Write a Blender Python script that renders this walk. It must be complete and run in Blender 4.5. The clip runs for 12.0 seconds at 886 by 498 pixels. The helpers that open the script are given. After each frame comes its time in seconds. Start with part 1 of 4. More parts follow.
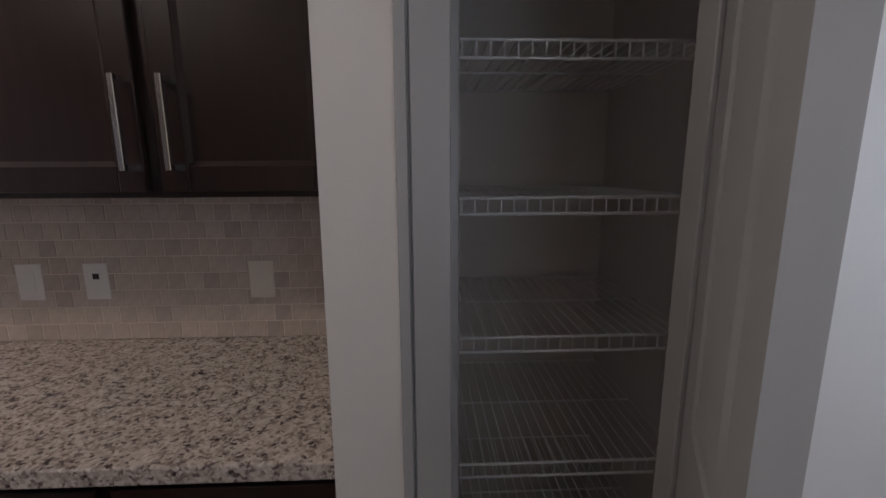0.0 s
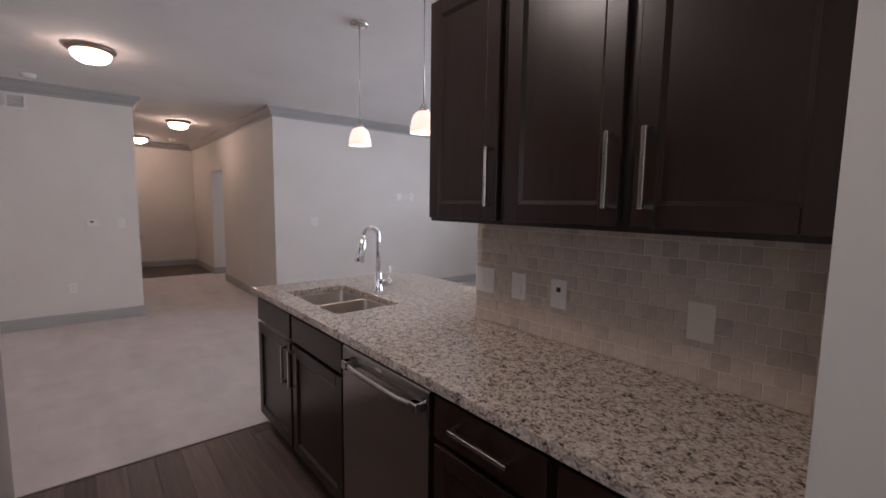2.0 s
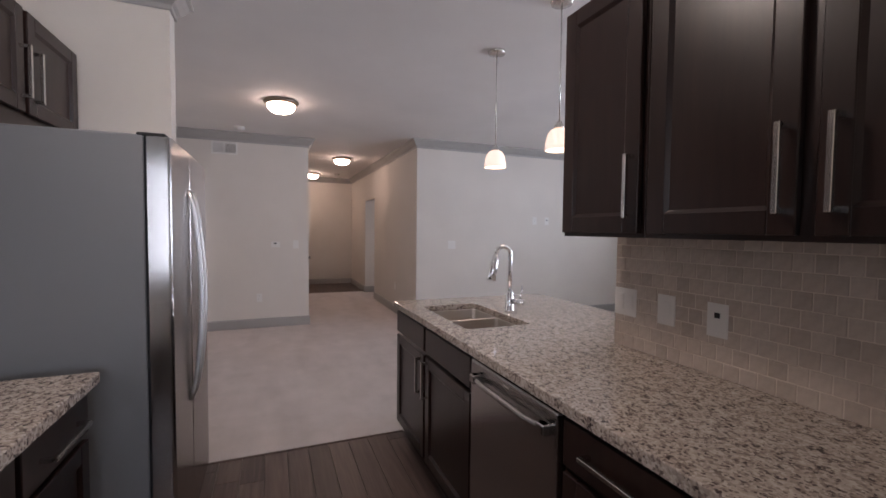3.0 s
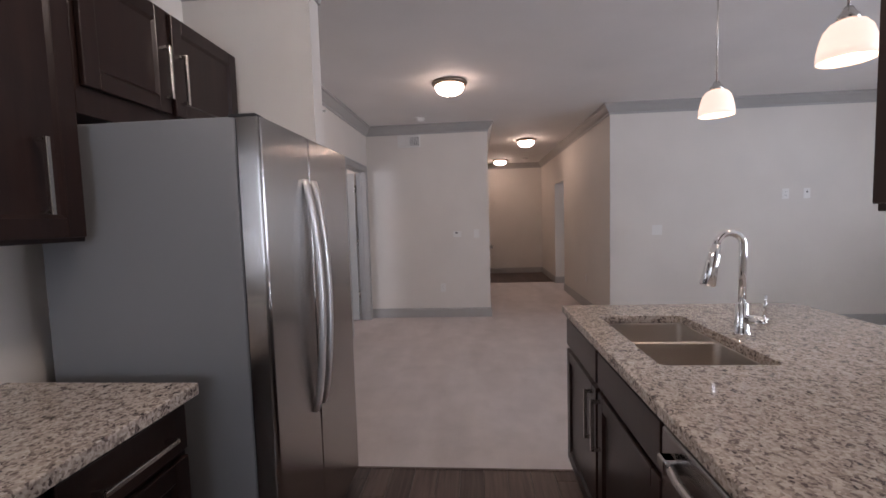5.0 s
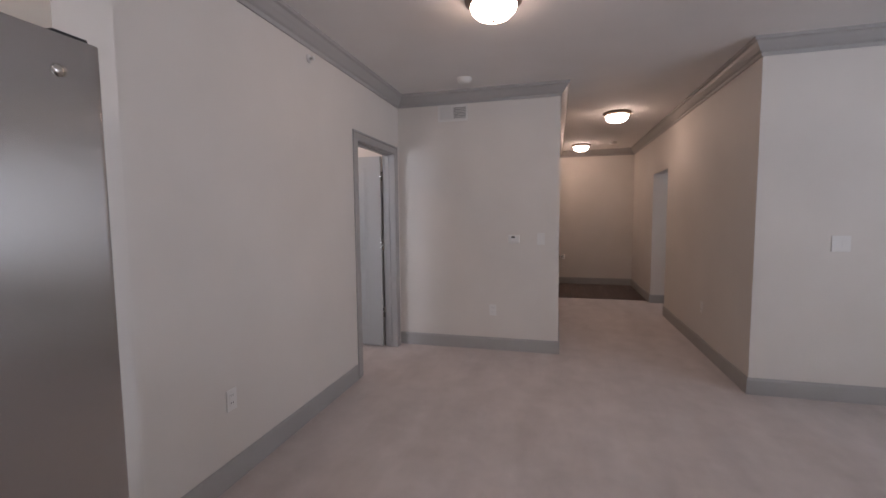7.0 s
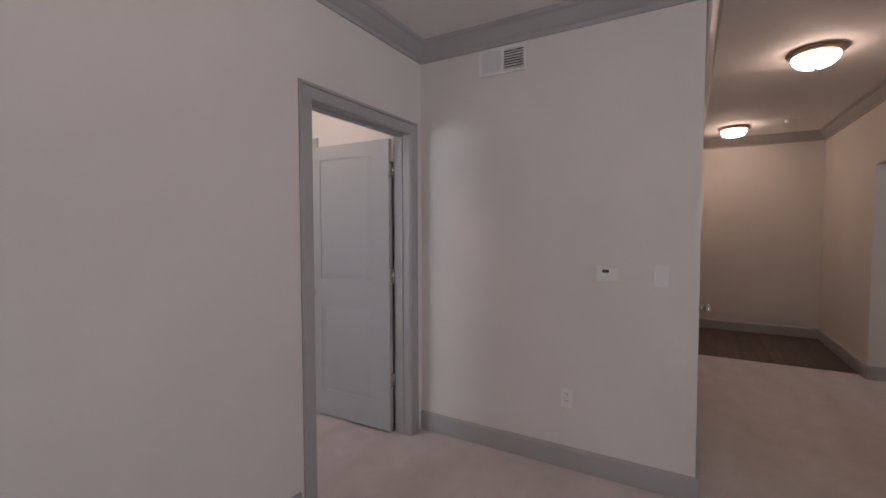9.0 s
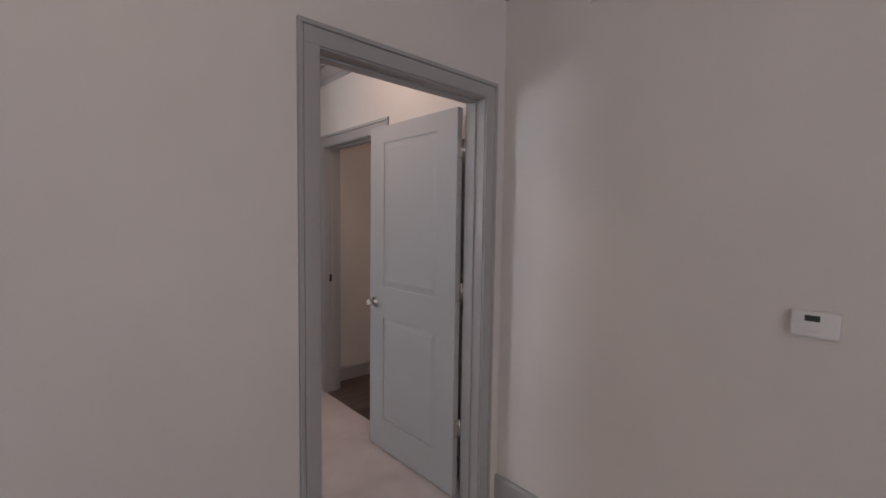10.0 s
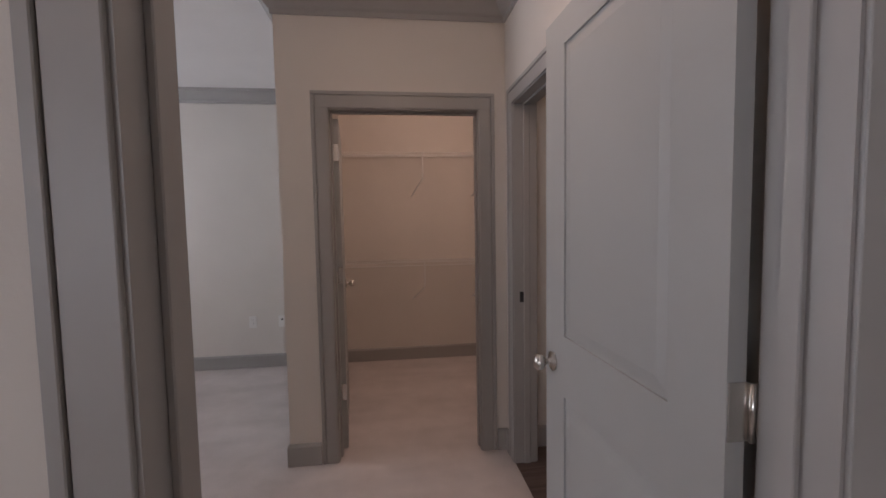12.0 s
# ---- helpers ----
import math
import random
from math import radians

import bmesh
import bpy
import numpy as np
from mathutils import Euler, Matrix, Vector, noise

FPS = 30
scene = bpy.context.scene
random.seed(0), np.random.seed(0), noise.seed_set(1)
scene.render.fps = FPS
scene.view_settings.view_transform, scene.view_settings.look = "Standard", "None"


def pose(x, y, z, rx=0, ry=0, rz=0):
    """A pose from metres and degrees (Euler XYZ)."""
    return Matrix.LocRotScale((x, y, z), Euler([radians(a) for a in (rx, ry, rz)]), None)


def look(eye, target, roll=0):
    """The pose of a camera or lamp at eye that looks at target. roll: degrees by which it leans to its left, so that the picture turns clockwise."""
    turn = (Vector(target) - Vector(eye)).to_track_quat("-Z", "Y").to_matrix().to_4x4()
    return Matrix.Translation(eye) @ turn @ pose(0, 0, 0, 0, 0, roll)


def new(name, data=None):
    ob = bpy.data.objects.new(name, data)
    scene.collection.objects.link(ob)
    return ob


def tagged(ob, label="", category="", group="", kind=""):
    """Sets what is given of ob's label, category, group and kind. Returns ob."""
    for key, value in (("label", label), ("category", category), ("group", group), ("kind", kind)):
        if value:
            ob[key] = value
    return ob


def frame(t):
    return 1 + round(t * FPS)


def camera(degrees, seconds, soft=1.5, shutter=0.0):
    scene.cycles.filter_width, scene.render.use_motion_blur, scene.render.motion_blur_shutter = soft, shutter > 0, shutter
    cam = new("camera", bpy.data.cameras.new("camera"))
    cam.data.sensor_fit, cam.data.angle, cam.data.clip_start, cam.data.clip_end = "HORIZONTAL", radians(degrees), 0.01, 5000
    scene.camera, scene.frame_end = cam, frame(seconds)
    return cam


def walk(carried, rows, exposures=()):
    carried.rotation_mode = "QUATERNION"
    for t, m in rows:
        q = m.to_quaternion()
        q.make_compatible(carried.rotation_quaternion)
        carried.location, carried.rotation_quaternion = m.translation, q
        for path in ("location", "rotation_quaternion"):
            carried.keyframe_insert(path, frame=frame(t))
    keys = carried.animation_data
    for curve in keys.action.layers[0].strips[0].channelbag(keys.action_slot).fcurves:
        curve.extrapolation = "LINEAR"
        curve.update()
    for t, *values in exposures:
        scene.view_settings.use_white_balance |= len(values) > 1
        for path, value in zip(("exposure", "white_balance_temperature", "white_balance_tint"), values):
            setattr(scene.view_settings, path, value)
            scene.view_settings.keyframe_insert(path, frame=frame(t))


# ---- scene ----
cam = camera(92.2, 12.0, soft=1.6)
PATH = [
    (0, (-0.335, 0.163, 1.446), (-0.26, 2.128, 1.083), -0.3),
    (0.5, (-0.269, 0.081, 1.452), (-0.724, 1.999, 1.116), -0.4),
    (1, (-0.298, 0.025, 1.463), (-1.191, 1.79, 1.168), 0.3),
    (1.5, (-0.341, 0.04, 1.464), (-1.611, 1.565, 1.213), 0.6),
    (2, (-0.4, 0.081, 1.453), (-1.92, 1.364, 1.246), 0.8),
    (2.5, (-0.415, 0.112, 1.422), (-2.131, 1.128, 1.272), 0.6),
    (3, (-0.391, 0.101, 1.404), (-2.244, 0.849, 1.316), 0.6),
    (3.2, (-0.381, 0.126, 1.401), (-2.273, 0.77, 1.331), 0.6),
    (4.8, (-0.834, 0.386, 1.396), (-2.828, 0.352, 1.246), -1.4),
    (5, (-0.918, 0.428, 1.396), (-2.907, 0.271, 1.255), -1.7),
    (5.5, (-1.18, 0.529, 1.399), (-3.141, 0.154, 1.274), -1.9),
    (6, (-1.552, 0.578, 1.41), (-3.488, 0.099, 1.266), -1.5),
    (6.5, (-1.981, 0.612, 1.398), (-3.908, 0.097, 1.25), -1.0),
    (6.7, (-2.184, 0.575, 1.42), (-4.111, 0.068, 1.267), -0.6),
    (8.3, (-3.679, 0.605, 1.403), (-5.559, -0.069, 1.303), -0.3),
    (8.5, (-3.88, 0.59, 1.415), (-5.727, -0.174, 1.318), -0.0),
    (9, (-4.361, 0.559, 1.424), (-6.091, -0.441, 1.337), -0.1),
    (9.5, (-4.761, 0.449, 1.459), (-6.341, -0.774, 1.361), 0.0),
    (10, (-5.194, 0.348, 1.47), (-6.534, -1.131, 1.344), 0.8),
    (10.5, (-5.539, 0.216, 1.471), (-6.59, -1.48, 1.333), 0.6),
    (11, (-5.823, 0.001, 1.454), (-6.525, -1.866, 1.311), 0.5),
    (11.5, (-6.025, -0.296, 1.438), (-6.494, -2.234, 1.286), -0.2),
    (12, (-6.168, -0.605, 1.428), (-6.408, -2.586, 1.295), -1.0),
]
walk(cam, [(t, look(eye, target, roll)) for t, eye, target, roll in PATH],
     [(0.0, 0.22, 6150, 17), (2.5, 0.26, 6450, 20), (5.0, 0.20, 6500, 20), (8.5, 0.04, 6540, 19), (12.0, -0.16, 6700, 20)])

# ---- light ----
world = bpy.data.worlds.new("world")
scene.world = world
world.use_nodes = True
sky = world.node_tree.nodes.new("ShaderNodeTexSky")
sky.sky_type, sky.sun_disc = "NISHITA", False
sky.sun_elevation, sky.sun_rotation = radians(40), radians(200)
world.node_tree.nodes["Background"].inputs["Strength"].default_value = 0.1
world.node_tree.links.new(sky.outputs[0], world.node_tree.nodes["Background"].inputs["Color"])

DAY = (0.77, 0.88, 1.0)
WARM = (1.0, 0.72, 0.46)


def window_light(m, w, h, watts):
    """Daylight that comes in through one window."""
    data = bpy.data.lights.new("window_light", "AREA")
    data.shape, data.size, data.size_y, data.energy, data.color = "RECTANGLE", w, h, watts, DAY
    ob = new("window_light", data)
    ob.matrix_world = m
    return ob


CEIL = 2.70
NORTH = 6.6
EAST = 2.0
# openings: centre along the wall, sill, width, height
NORTH_WINDOWS = ((-2.7, 1.7), (-0.3, 1.7))
for wx, ww in NORTH_WINDOWS:
    window_light(look((wx, NORTH + 0.09, 1.55), (wx, 0, 1.55)), ww, 1.5, 122)
window_light(look((-1.41, -3.6, 1.5), (-9, -3.6, 1.5)), 1.6, 1.5, 105)
window_light(look((EAST + 0.09, -0.15, 1.5), (0, -0.15, 1.5)), 1.4, 1.4, 38)
# added fill at an unseen south window, puts daylight on the pantry back wall
window_light(look((0.07, -1.175, 1.5), (0.07, 0, 1.5)), 0.86, 1.2, 5.5)
window_light(look((-8.4, 5.09, 1.5), (-8.4, 0, 1.5)), 1.3, 1.4, 28)


# ---- materials ----
def material(name, colour=(0.5, 0.5, 0.5), rough=0.5, metal=0.0):
    mat = bpy.data.materials.new(name)
    mat.use_nodes = True
    b = mat.node_tree.nodes["Principled BSDF"]
    b.inputs["Base Color"].default_value = (*colour, 1)
    b.inputs["Roughness"].default_value = rough
    b.inputs["Metallic"].default_value = metal
    return mat, mat.node_tree, b


def node(tree, kind, **values):
    n = tree.nodes.new(kind)
    for key, v in values.items():
        n.inputs[key.replace("_", " ")].default_value = v
    return n


def coords(tree, scale=(1, 1, 1)):
    tc, mp = tree.nodes.new("ShaderNodeTexCoord"), tree.nodes.new("ShaderNodeMapping")
    mp.inputs["Scale"].default_value = scale
    tree.links.new(tc.outputs["Object"], mp.inputs["Vector"])
    return mp.outputs[0]


def ramp(tree, fac, stops):
    r = tree.nodes.new("ShaderNodeValToRGB")
    while len(r.color_ramp.elements) < len(stops):
        r.color_ramp.elements.new(0.5)
    for e, (p, c) in zip(r.color_ramp.elements, stops):
        e.position, e.color = p, (*c, 1)
    tree.links.new(fac, r.inputs[0])
    return r.outputs[0]


def bump(tree, b, height, strength, distance):
    n = node(tree, "ShaderNodeBump", Strength=strength, Distance=distance)
    tree.links.new(height, n.inputs["Height"])
    tree.links.new(n.outputs[0], b.inputs["Normal"])


def painted(name, colour, rough, spread=0.04, grain=160, strength=0.12):
    """Rolled wall paint: faint orange peel and broad uneven tone."""
    mat, tree, b = material(name, colour, rough)
    v = coords(tree)
    broad = node(tree, "ShaderNodeTexNoise", Scale=1.3, Detail=4.0)
    fine = node(tree, "ShaderNodeTexNoise", Scale=grain, Detail=2.0)
    for n in (broad, fine):
        tree.links.new(v, n.inputs["Vector"])
    lo, hi = [tuple(min(1, c * (1 + s * spread)) for c in colour) for s in (-1, 1)]
    tree.links.new(ramp(tree, broad.outputs[0], ((0.3, lo), (0.7, hi))), b.inputs["Base Color"])
    bump(tree, b, fine.outputs[0], strength, 0.002)
    return mat


WALL = painted("greige_wall_paint", (0.66, 0.615, 0.565), 0.6)
CEILING = painted("ceiling_paint", (0.79, 0.765, 0.745), 0.75, grain=90, strength=0.2)
TRIM = painted("grey_trim_paint", (0.365, 0.35, 0.335), 0.42, 0.05, 60, 0.04)
DOOR = painted("grey_door_paint", (0.395, 0.392, 0.378), 0.52, 0.04, 60, 0.04)
PLASTIC = painted("white_plastic", (0.73, 0.71, 0.68), 0.35, 0.02, 200, 0.02)
BEIGE_PLASTIC = painted("beige_plastic", (0.70, 0.63, 0.55), 0.35, 0.02, 200, 0.02)
WIRE = painted("white_wire_coating", (0.78, 0.77, 0.75), 0.3, 0.02, 200, 0.02)
DARK = material("dark_gap", (0.012, 0.011, 0.011), 0.7)[0]
NICKEL = material("satin_nickel", (0.66, 0.635, 0.60), 0.24, 1.0)[0]
CHROME = material("chrome", (0.85, 0.85, 0.86), 0.06, 1.0)[0]
SCREEN = material("dark_display", (0.05, 0.055, 0.05), 0.2)[0]


def carpet_material():
    mat, tree, b = material("beige_cut_pile_carpet", (0.5, 0.44, 0.42), 0.95)
    v = coords(tree)
    tuft = node(tree, "ShaderNodeTexNoise", Scale=260.0, Detail=3.0)
    mid = node(tree, "ShaderNodeTexNoise", Scale=4.5, Detail=5.0, Roughness=0.65)
    lines = coords(tree, (0.35, 1.6, 1))
    strokes = node(tree, "ShaderNodeTexNoise", Scale=2.2, Detail=3.0)
    tree.links.new(v, tuft.inputs["Vector"])
    tree.links.new(v, mid.inputs["Vector"])
    tree.links.new(lines, strokes.inputs["Vector"])
    add = tree.nodes.new("ShaderNodeMath")
    add.operation = "ADD"
    tree.links.new(mid.outputs[0], add.inputs[0])
    tree.links.new(strokes.outputs[0], add.inputs[1])
    half = tree.nodes.new("ShaderNodeMath")
    half.operation = "MULTIPLY"
    half.inputs[1].default_value = 0.5
    tree.links.new(add.outputs[0], half.inputs[0])
    base = ramp(tree, half.outputs[0], ((0.36, (0.585, 0.53, 0.51)), (0.64, (0.72, 0.655, 0.633))))
    mix = node(tree, "ShaderNodeMixRGB", Fac=0.35)
    mix.blend_type = "MULTIPLY"
    tree.links.new(base, mix.inputs["Color1"])
    tree.links.new(ramp(tree, tuft.outputs[0], ((0.35, (0.6, 0.6, 0.6)), (0.65, (1, 1, 1)))), mix.inputs["Color2"])
    tree.links.new(mix.outputs[0], b.inputs["Base Color"])
    bump(tree, b, tuft.outputs[0], 0.6, 0.006)
    return mat


def wood_material(name, lo, hi, rough, stretch=(1.2, 22, 22), object_random=True):
    mat, tree, b = material(name, hi, rough)
    v = coords(tree, stretch)
    info = tree.nodes.new("ShaderNodeObjectInfo")
    shift = tree.nodes.new("ShaderNodeVectorMath")
    comb = tree.nodes.new("ShaderNodeMath")
    comb.operation, comb.inputs[1].default_value = "MULTIPLY", 37.0
    tree.links.new(info.outputs["Random"], comb.inputs[0])
    tree.links.new(v, shift.inputs[0])
    tree.links.new(comb.outputs[0], shift.inputs[1])
    grain = node(tree, "ShaderNodeTexNoise", Scale=2.0, Detail=6.0, Roughness=0.6, Distortion=0.4)
    tree.links.new(shift.outputs[0], grain.inputs["Vector"])
    col = ramp(tree, grain.outputs[0], ((0.3, lo), (0.7, hi)))
    hsv = tree.nodes.new("ShaderNodeHueSaturation")
    mr = tree.nodes.new("ShaderNodeMapRange")
    mr.inputs["To Min"].default_value, mr.inputs["To Max"].default_value = (0.75, 1.25) if object_random else (0.95, 1.05)
    tree.links.new(info.outputs["Random"], mr.inputs["Value"])
    tree.links.new(mr.outputs[0], hsv.inputs["Value"])
    tree.links.new(col, hsv.inputs["Color"])
    tree.links.new(hsv.outputs[0], b.inputs["Base Color"])
    bump(tree, b, grain.outputs[0], 0.12, 0.001)
    b.inputs["Specular IOR Level"].default_value = 0.38
    return mat


def granite_material():
    mat, tree, b = material("speckled_beige_granite", (0.5, 0.45, 0.4), 0.09)
    v = coords(tree)
    warp = node(tree, "ShaderNodeTexNoise", Scale=35.0, Detail=3.0)
    tree.links.new(v, warp.inputs["Vector"])
    vm = node(tree, "ShaderNodeMixRGB", Fac=0.007)
    vm.blend_type = "ADD"
    tree.links.new(v, vm.inputs["Color1"])
    tree.links.new(warp.outputs["Color"], vm.inputs["Color2"])
    cells = node(tree, "ShaderNodeTexVoronoi", Scale=150.0)
    tree.links.new(vm.outputs[0], cells.inputs["Vector"])
    sep = tree.nodes.new("ShaderNodeSeparateColor")
    tree.links.new(cells.outputs["Color"], sep.inputs[0])
    clump = node(tree, "ShaderNodeTexNoise", Scale=34.0, Detail=4.0)
    tree.links.new(v, clump.inputs["Vector"])
    addn = tree.nodes.new("ShaderNodeMath")
    addn.operation = "MULTIPLY_ADD"
    addn.inputs[1].default_value = 0.62
    tree.links.new(sep.outputs[0], addn.inputs[0])
    tree.links.new(clump.outputs[0], addn.inputs[2])
    scale = tree.nodes.new("ShaderNodeMath")
    scale.operation, scale.inputs[1].default_value = "MULTIPLY", 0.62
    tree.links.new(addn.outputs[0], scale.inputs[0])
    col = ramp(tree, scale.outputs[0], ((0.25, (0.055, 0.042, 0.04)), (0.34, (0.19, 0.15, 0.135)), (0.43, (0.34, 0.282, 0.242)), (0.56, (0.475, 0.405, 0.35)), (0.76, (0.60, 0.535, 0.475))))
    tree.links.new(col, b.inputs["Base Color"])
    return mat


def steel_material(name, colour, rough, stretch, spread=0.0):
    mat, tree, b = material(name, colour, rough, 1.0)
    v = coords(tree, stretch)
    n = node(tree, "ShaderNodeTexNoise", Scale=3.0, Detail=4.0)
    tree.links.new(v, n.inputs["Vector"])
    r = tree.nodes.new("ShaderNodeMapRange")
    r.inputs["To Min"].default_value, r.inputs["To Max"].default_value = rough - 0.008, rough + 0.012
    tree.links.new(n.outputs[0], r.inputs["Value"])
    tree.links.new(r.outputs[0], b.inputs["Roughness"])
    if spread:
        # upright brush lines: reflections smear sideways along the face
        geo = tree.nodes.new("ShaderNodeNewGeometry")
        cross = tree.nodes.new("ShaderNodeVectorMath")
        cross.operation = "CROSS_PRODUCT"
        cross.inputs[1].default_value = (0, 0, 1)
        tree.links.new(geo.outputs["Normal"], cross.inputs[0])
        tree.links.new(cross.outputs[0], b.inputs["Tangent"])
        b.inputs["Anisotropic"].default_value = spread
        lines = node(tree, "ShaderNodeTexNoise", Scale=1.0, Detail=3.0)
        tree.links.new(coords(tree, (420, 420, 3)), lines.inputs["Vector"])
        bump(tree, b, lines.outputs[0], 0.03, 0.0003)
    return mat


def tile_material():
    mat, tree, b = material("tumbled_travertine", (0.5, 0.43, 0.37), 0.45)
    v = coords(tree)
    info = tree.nodes.new("ShaderNodeObjectInfo")
    n = node(tree, "ShaderNodeTexNoise", Scale=40.0, Detail=5.0)
    tree.links.new(v, n.inputs["Vector"])
    a = ramp(tree, info.outputs["Random"], ((0.0, (0.41, 0.34, 0.29)), (0.15, (0.475, 0.395, 0.335)), (0.6, (0.515, 0.43, 0.365)), (1.0, (0.555, 0.47, 0.405))))
    mix = node(tree, "ShaderNodeMixRGB", Fac=0.4)
    mix.blend_type = "MULTIPLY"
    tree.links.new(a, mix.inputs["Color1"])
    tree.links.new(ramp(tree, n.outputs[0], ((0.3, (0.65, 0.62, 0.6)), (0.6, (1, 1, 1)))), mix.inputs["Color2"])
    tree.links.new(mix.outputs[0], b.inputs["Base Color"])
    bump(tree, b, n.outputs[0], 0.25, 0.002)
    return mat


def glow(name, colour, strength):
    mat, tree, b = material(name, (0.85, 0.82, 0.78), 0.25)
    b.inputs["Emission Color"].default_value = (*colour, 1)
    b.inputs["Emission Strength"].default_value = strength
    return mat


CARPET = carpet_material()
FLOOR_WOOD = wood_material("dark_plank_wood", (0.062, 0.042, 0.036), (0.135, 0.095, 0.083), 0.36)
CABINET = wood_material("espresso_stained_wood", (0.013, 0.0062, 0.005), (0.025, 0.0118, 0.0092), 0.30, (14, 14, 1.2), False)
GRANITE = granite_material()
STEEL = steel_material("brushed_stainless_steel", (0.47, 0.445, 0.43), 0.235, (0.6, 0.6, 2), 0.97)
SINK_STEEL = steel_material("satin_sink_steel", (0.60, 0.55, 0.505), 0.30, (8, 8, 2))
FRIDGE_SIDE = painted("grey_enamel_side", (0.222, 0.226, 0.24), 0.5, 0.02, 300, 0.15)
TILE = tile_material()
GROUT = painted("sand_grout", (0.68, 0.59, 0.51), 0.9, 0.05, 120, 0.2)
LAMP_GLASS = glow("lit_frosted_glass", (1.0, 0.765, 0.61), 17.0)
HALL_GLASS = glow("hall_frosted_glass", (1.0, 0.765, 0.61), 22.0)
KITCHEN_GLASS = glow("bright_frosted_glass", (1.0, 0.88, 0.76), 52.0)
CLOSET_GLASS = glow("warm_frosted_glass", (1.0, 0.745, 0.61), 34.0)
PENDANT_GLASS = glow("lit_opal_glass", (1.0, 0.74, 0.58), 0.75)
HANDLE = material("bright_satin_steel", (0.70, 0.68, 0.67), 0.42, 1.0)[0]
GLASS, _glass_tree, _glass = material("clear_window_glass", (0.95, 0.97, 0.97), 0.0)
_glass.inputs["Transmission Weight"].default_value = 1.0
BRONZE = material("brushed_bronze", (0.30, 0.24, 0.19), 0.35, 1.0)[0]
STONE_GROUND = painted("outdoor_ground", (0.16, 0.17, 0.13), 0.9, 0.2, 20, 0.2)


# ---- mesh helpers ----
def add_box(bm, x0, x1, y0, y1, z0, z1, bevel=0.0, segments=1):
    x0, x1, y0, y1, z0, z1 = min(x0, x1), max(x0, x1), min(y0, y1), max(y0, y1), min(z0, z1), max(z0, z1)
    m = Matrix.Translation(((x0 + x1) / 2, (y0 + y1) / 2, (z0 + z1) / 2)) @ Matrix.Diagonal((x1 - x0, y1 - y0, z1 - z0, 1))
    r = bmesh.ops.create_cube(bm, size=1, matrix=m)
    if bevel:
        edges = list({e for v in r["verts"] for e in v.link_edges})
        bmesh.ops.bevel(bm, geom=edges, offset=bevel, segments=segments, affect="EDGES", profile=0.5)
    return bm


def box(*a, **k):
    return add_box(bmesh.new(), *a, **k)


def add_tube(bm, pts, radii, sides=12, caps=True):
    """A round tube along pts."""
    pts = [Vector(p) for p in pts]
    if not hasattr(radii, "__len__"):
        radii = [radii] * len(pts)
    rings, u = [], None
    for i, p in enumerate(pts):
        d = (pts[min(i + 1, len(pts) - 1)] - pts[max(i - 1, 0)]).normalized()
        if u is None:
            u = d.orthogonal().normalized()
        u = (u - d * u.dot(d)).normalized()
        w = d.cross(u)
        rings.append([bm.verts.new(p + (u * math.cos(a) + w * math.sin(a)) * radii[i]) for a in (2 * math.pi * k / sides for k in range(sides))])
    for a, b in zip(rings, rings[1:]):
        for k in range(sides):
            f = bm.faces.new((a[k], a[(k + 1) % sides], b[(k + 1) % sides], b[k]))
            f.smooth = True
    if caps:
        bm.faces.new(rings[0][::-1])
        bm.faces.new(rings[-1])
    return bm


def lathe(profile, sides=32, centre=(0, 0, 0)):
    """A turned shape about z from (radius, z) pairs."""
    bm, rings = bmesh.new(), []
    for r, z in profile:
        rings.append([bm.verts.new((centre[0] + max(r, 1e-4) * math.cos(a), centre[1] + max(r, 1e-4) * math.sin(a), centre[2] + z)) for a in (2 * math.pi * k / sides for k in range(sides))])
    for a, b in zip(rings, rings[1:]):
        for k in range(sides):
            bm.faces.new((a[k], a[(k + 1) % sides], b[(k + 1) % sides], b[k])).smooth = True
    bmesh.ops.remove_doubles(bm, verts=bm.verts, dist=1e-5)
    bmesh.ops.recalc_face_normals(bm, faces=bm.faces)
    return bm


def sweep(bm, pts, profile, closed=False):
    """A moulding along a plan line; profile is (distance to the left of the line, z)."""
    n, rings = len(pts), []
    P = [Vector(p) for p in pts]
    for i in range(n):
        ds = []
        if closed or i > 0:
            ds.append((P[i] - P[i - 1]).normalized())
        if closed or i < n - 1:
            ds.append((P[(i + 1) % n] - P[i]).normalized())
        ns = [Vector((-d.y, d.x)) for d in ds]
        m = sum(ns, Vector((0, 0))).normalized()
        m /= max(0.2, m.dot(ns[0]))
        rings.append([bm.verts.new((P[i].x + m.x * d, P[i].y + m.y * d, z)) for d, z in profile])
    k = len(profile)
    for i in range(n if closed else n - 1):
        a, b = rings[i], rings[(i + 1) % n]
        for j in range(k):
            bm.faces.new((a[j], a[(j + 1) % k], b[(j + 1) % k], b[j]))
    if not closed:
        bm.faces.new(rings[0])
        bm.faces.new(rings[-1][::-1])
    bmesh.ops.recalc_face_normals(bm, faces=bm.faces)
    return bm


def mesh_object(name, bm, mat):
    me = bpy.data.meshes.new(name)
    bm.to_mesh(me)
    bm.free()
    me.materials.append(mat)
    return new(name, me)


def part(name, bm, mat, parent, label=""):
    ob = mesh_object(name, bm, mat)
    ob.parent = parent
    return tagged(ob, label)


def thing(name, at=(0, 0, 0), label="", category="", group="", kind=""):
    ob = new(name)
    ob.location = at
    return tagged(ob, label, category, group, kind)


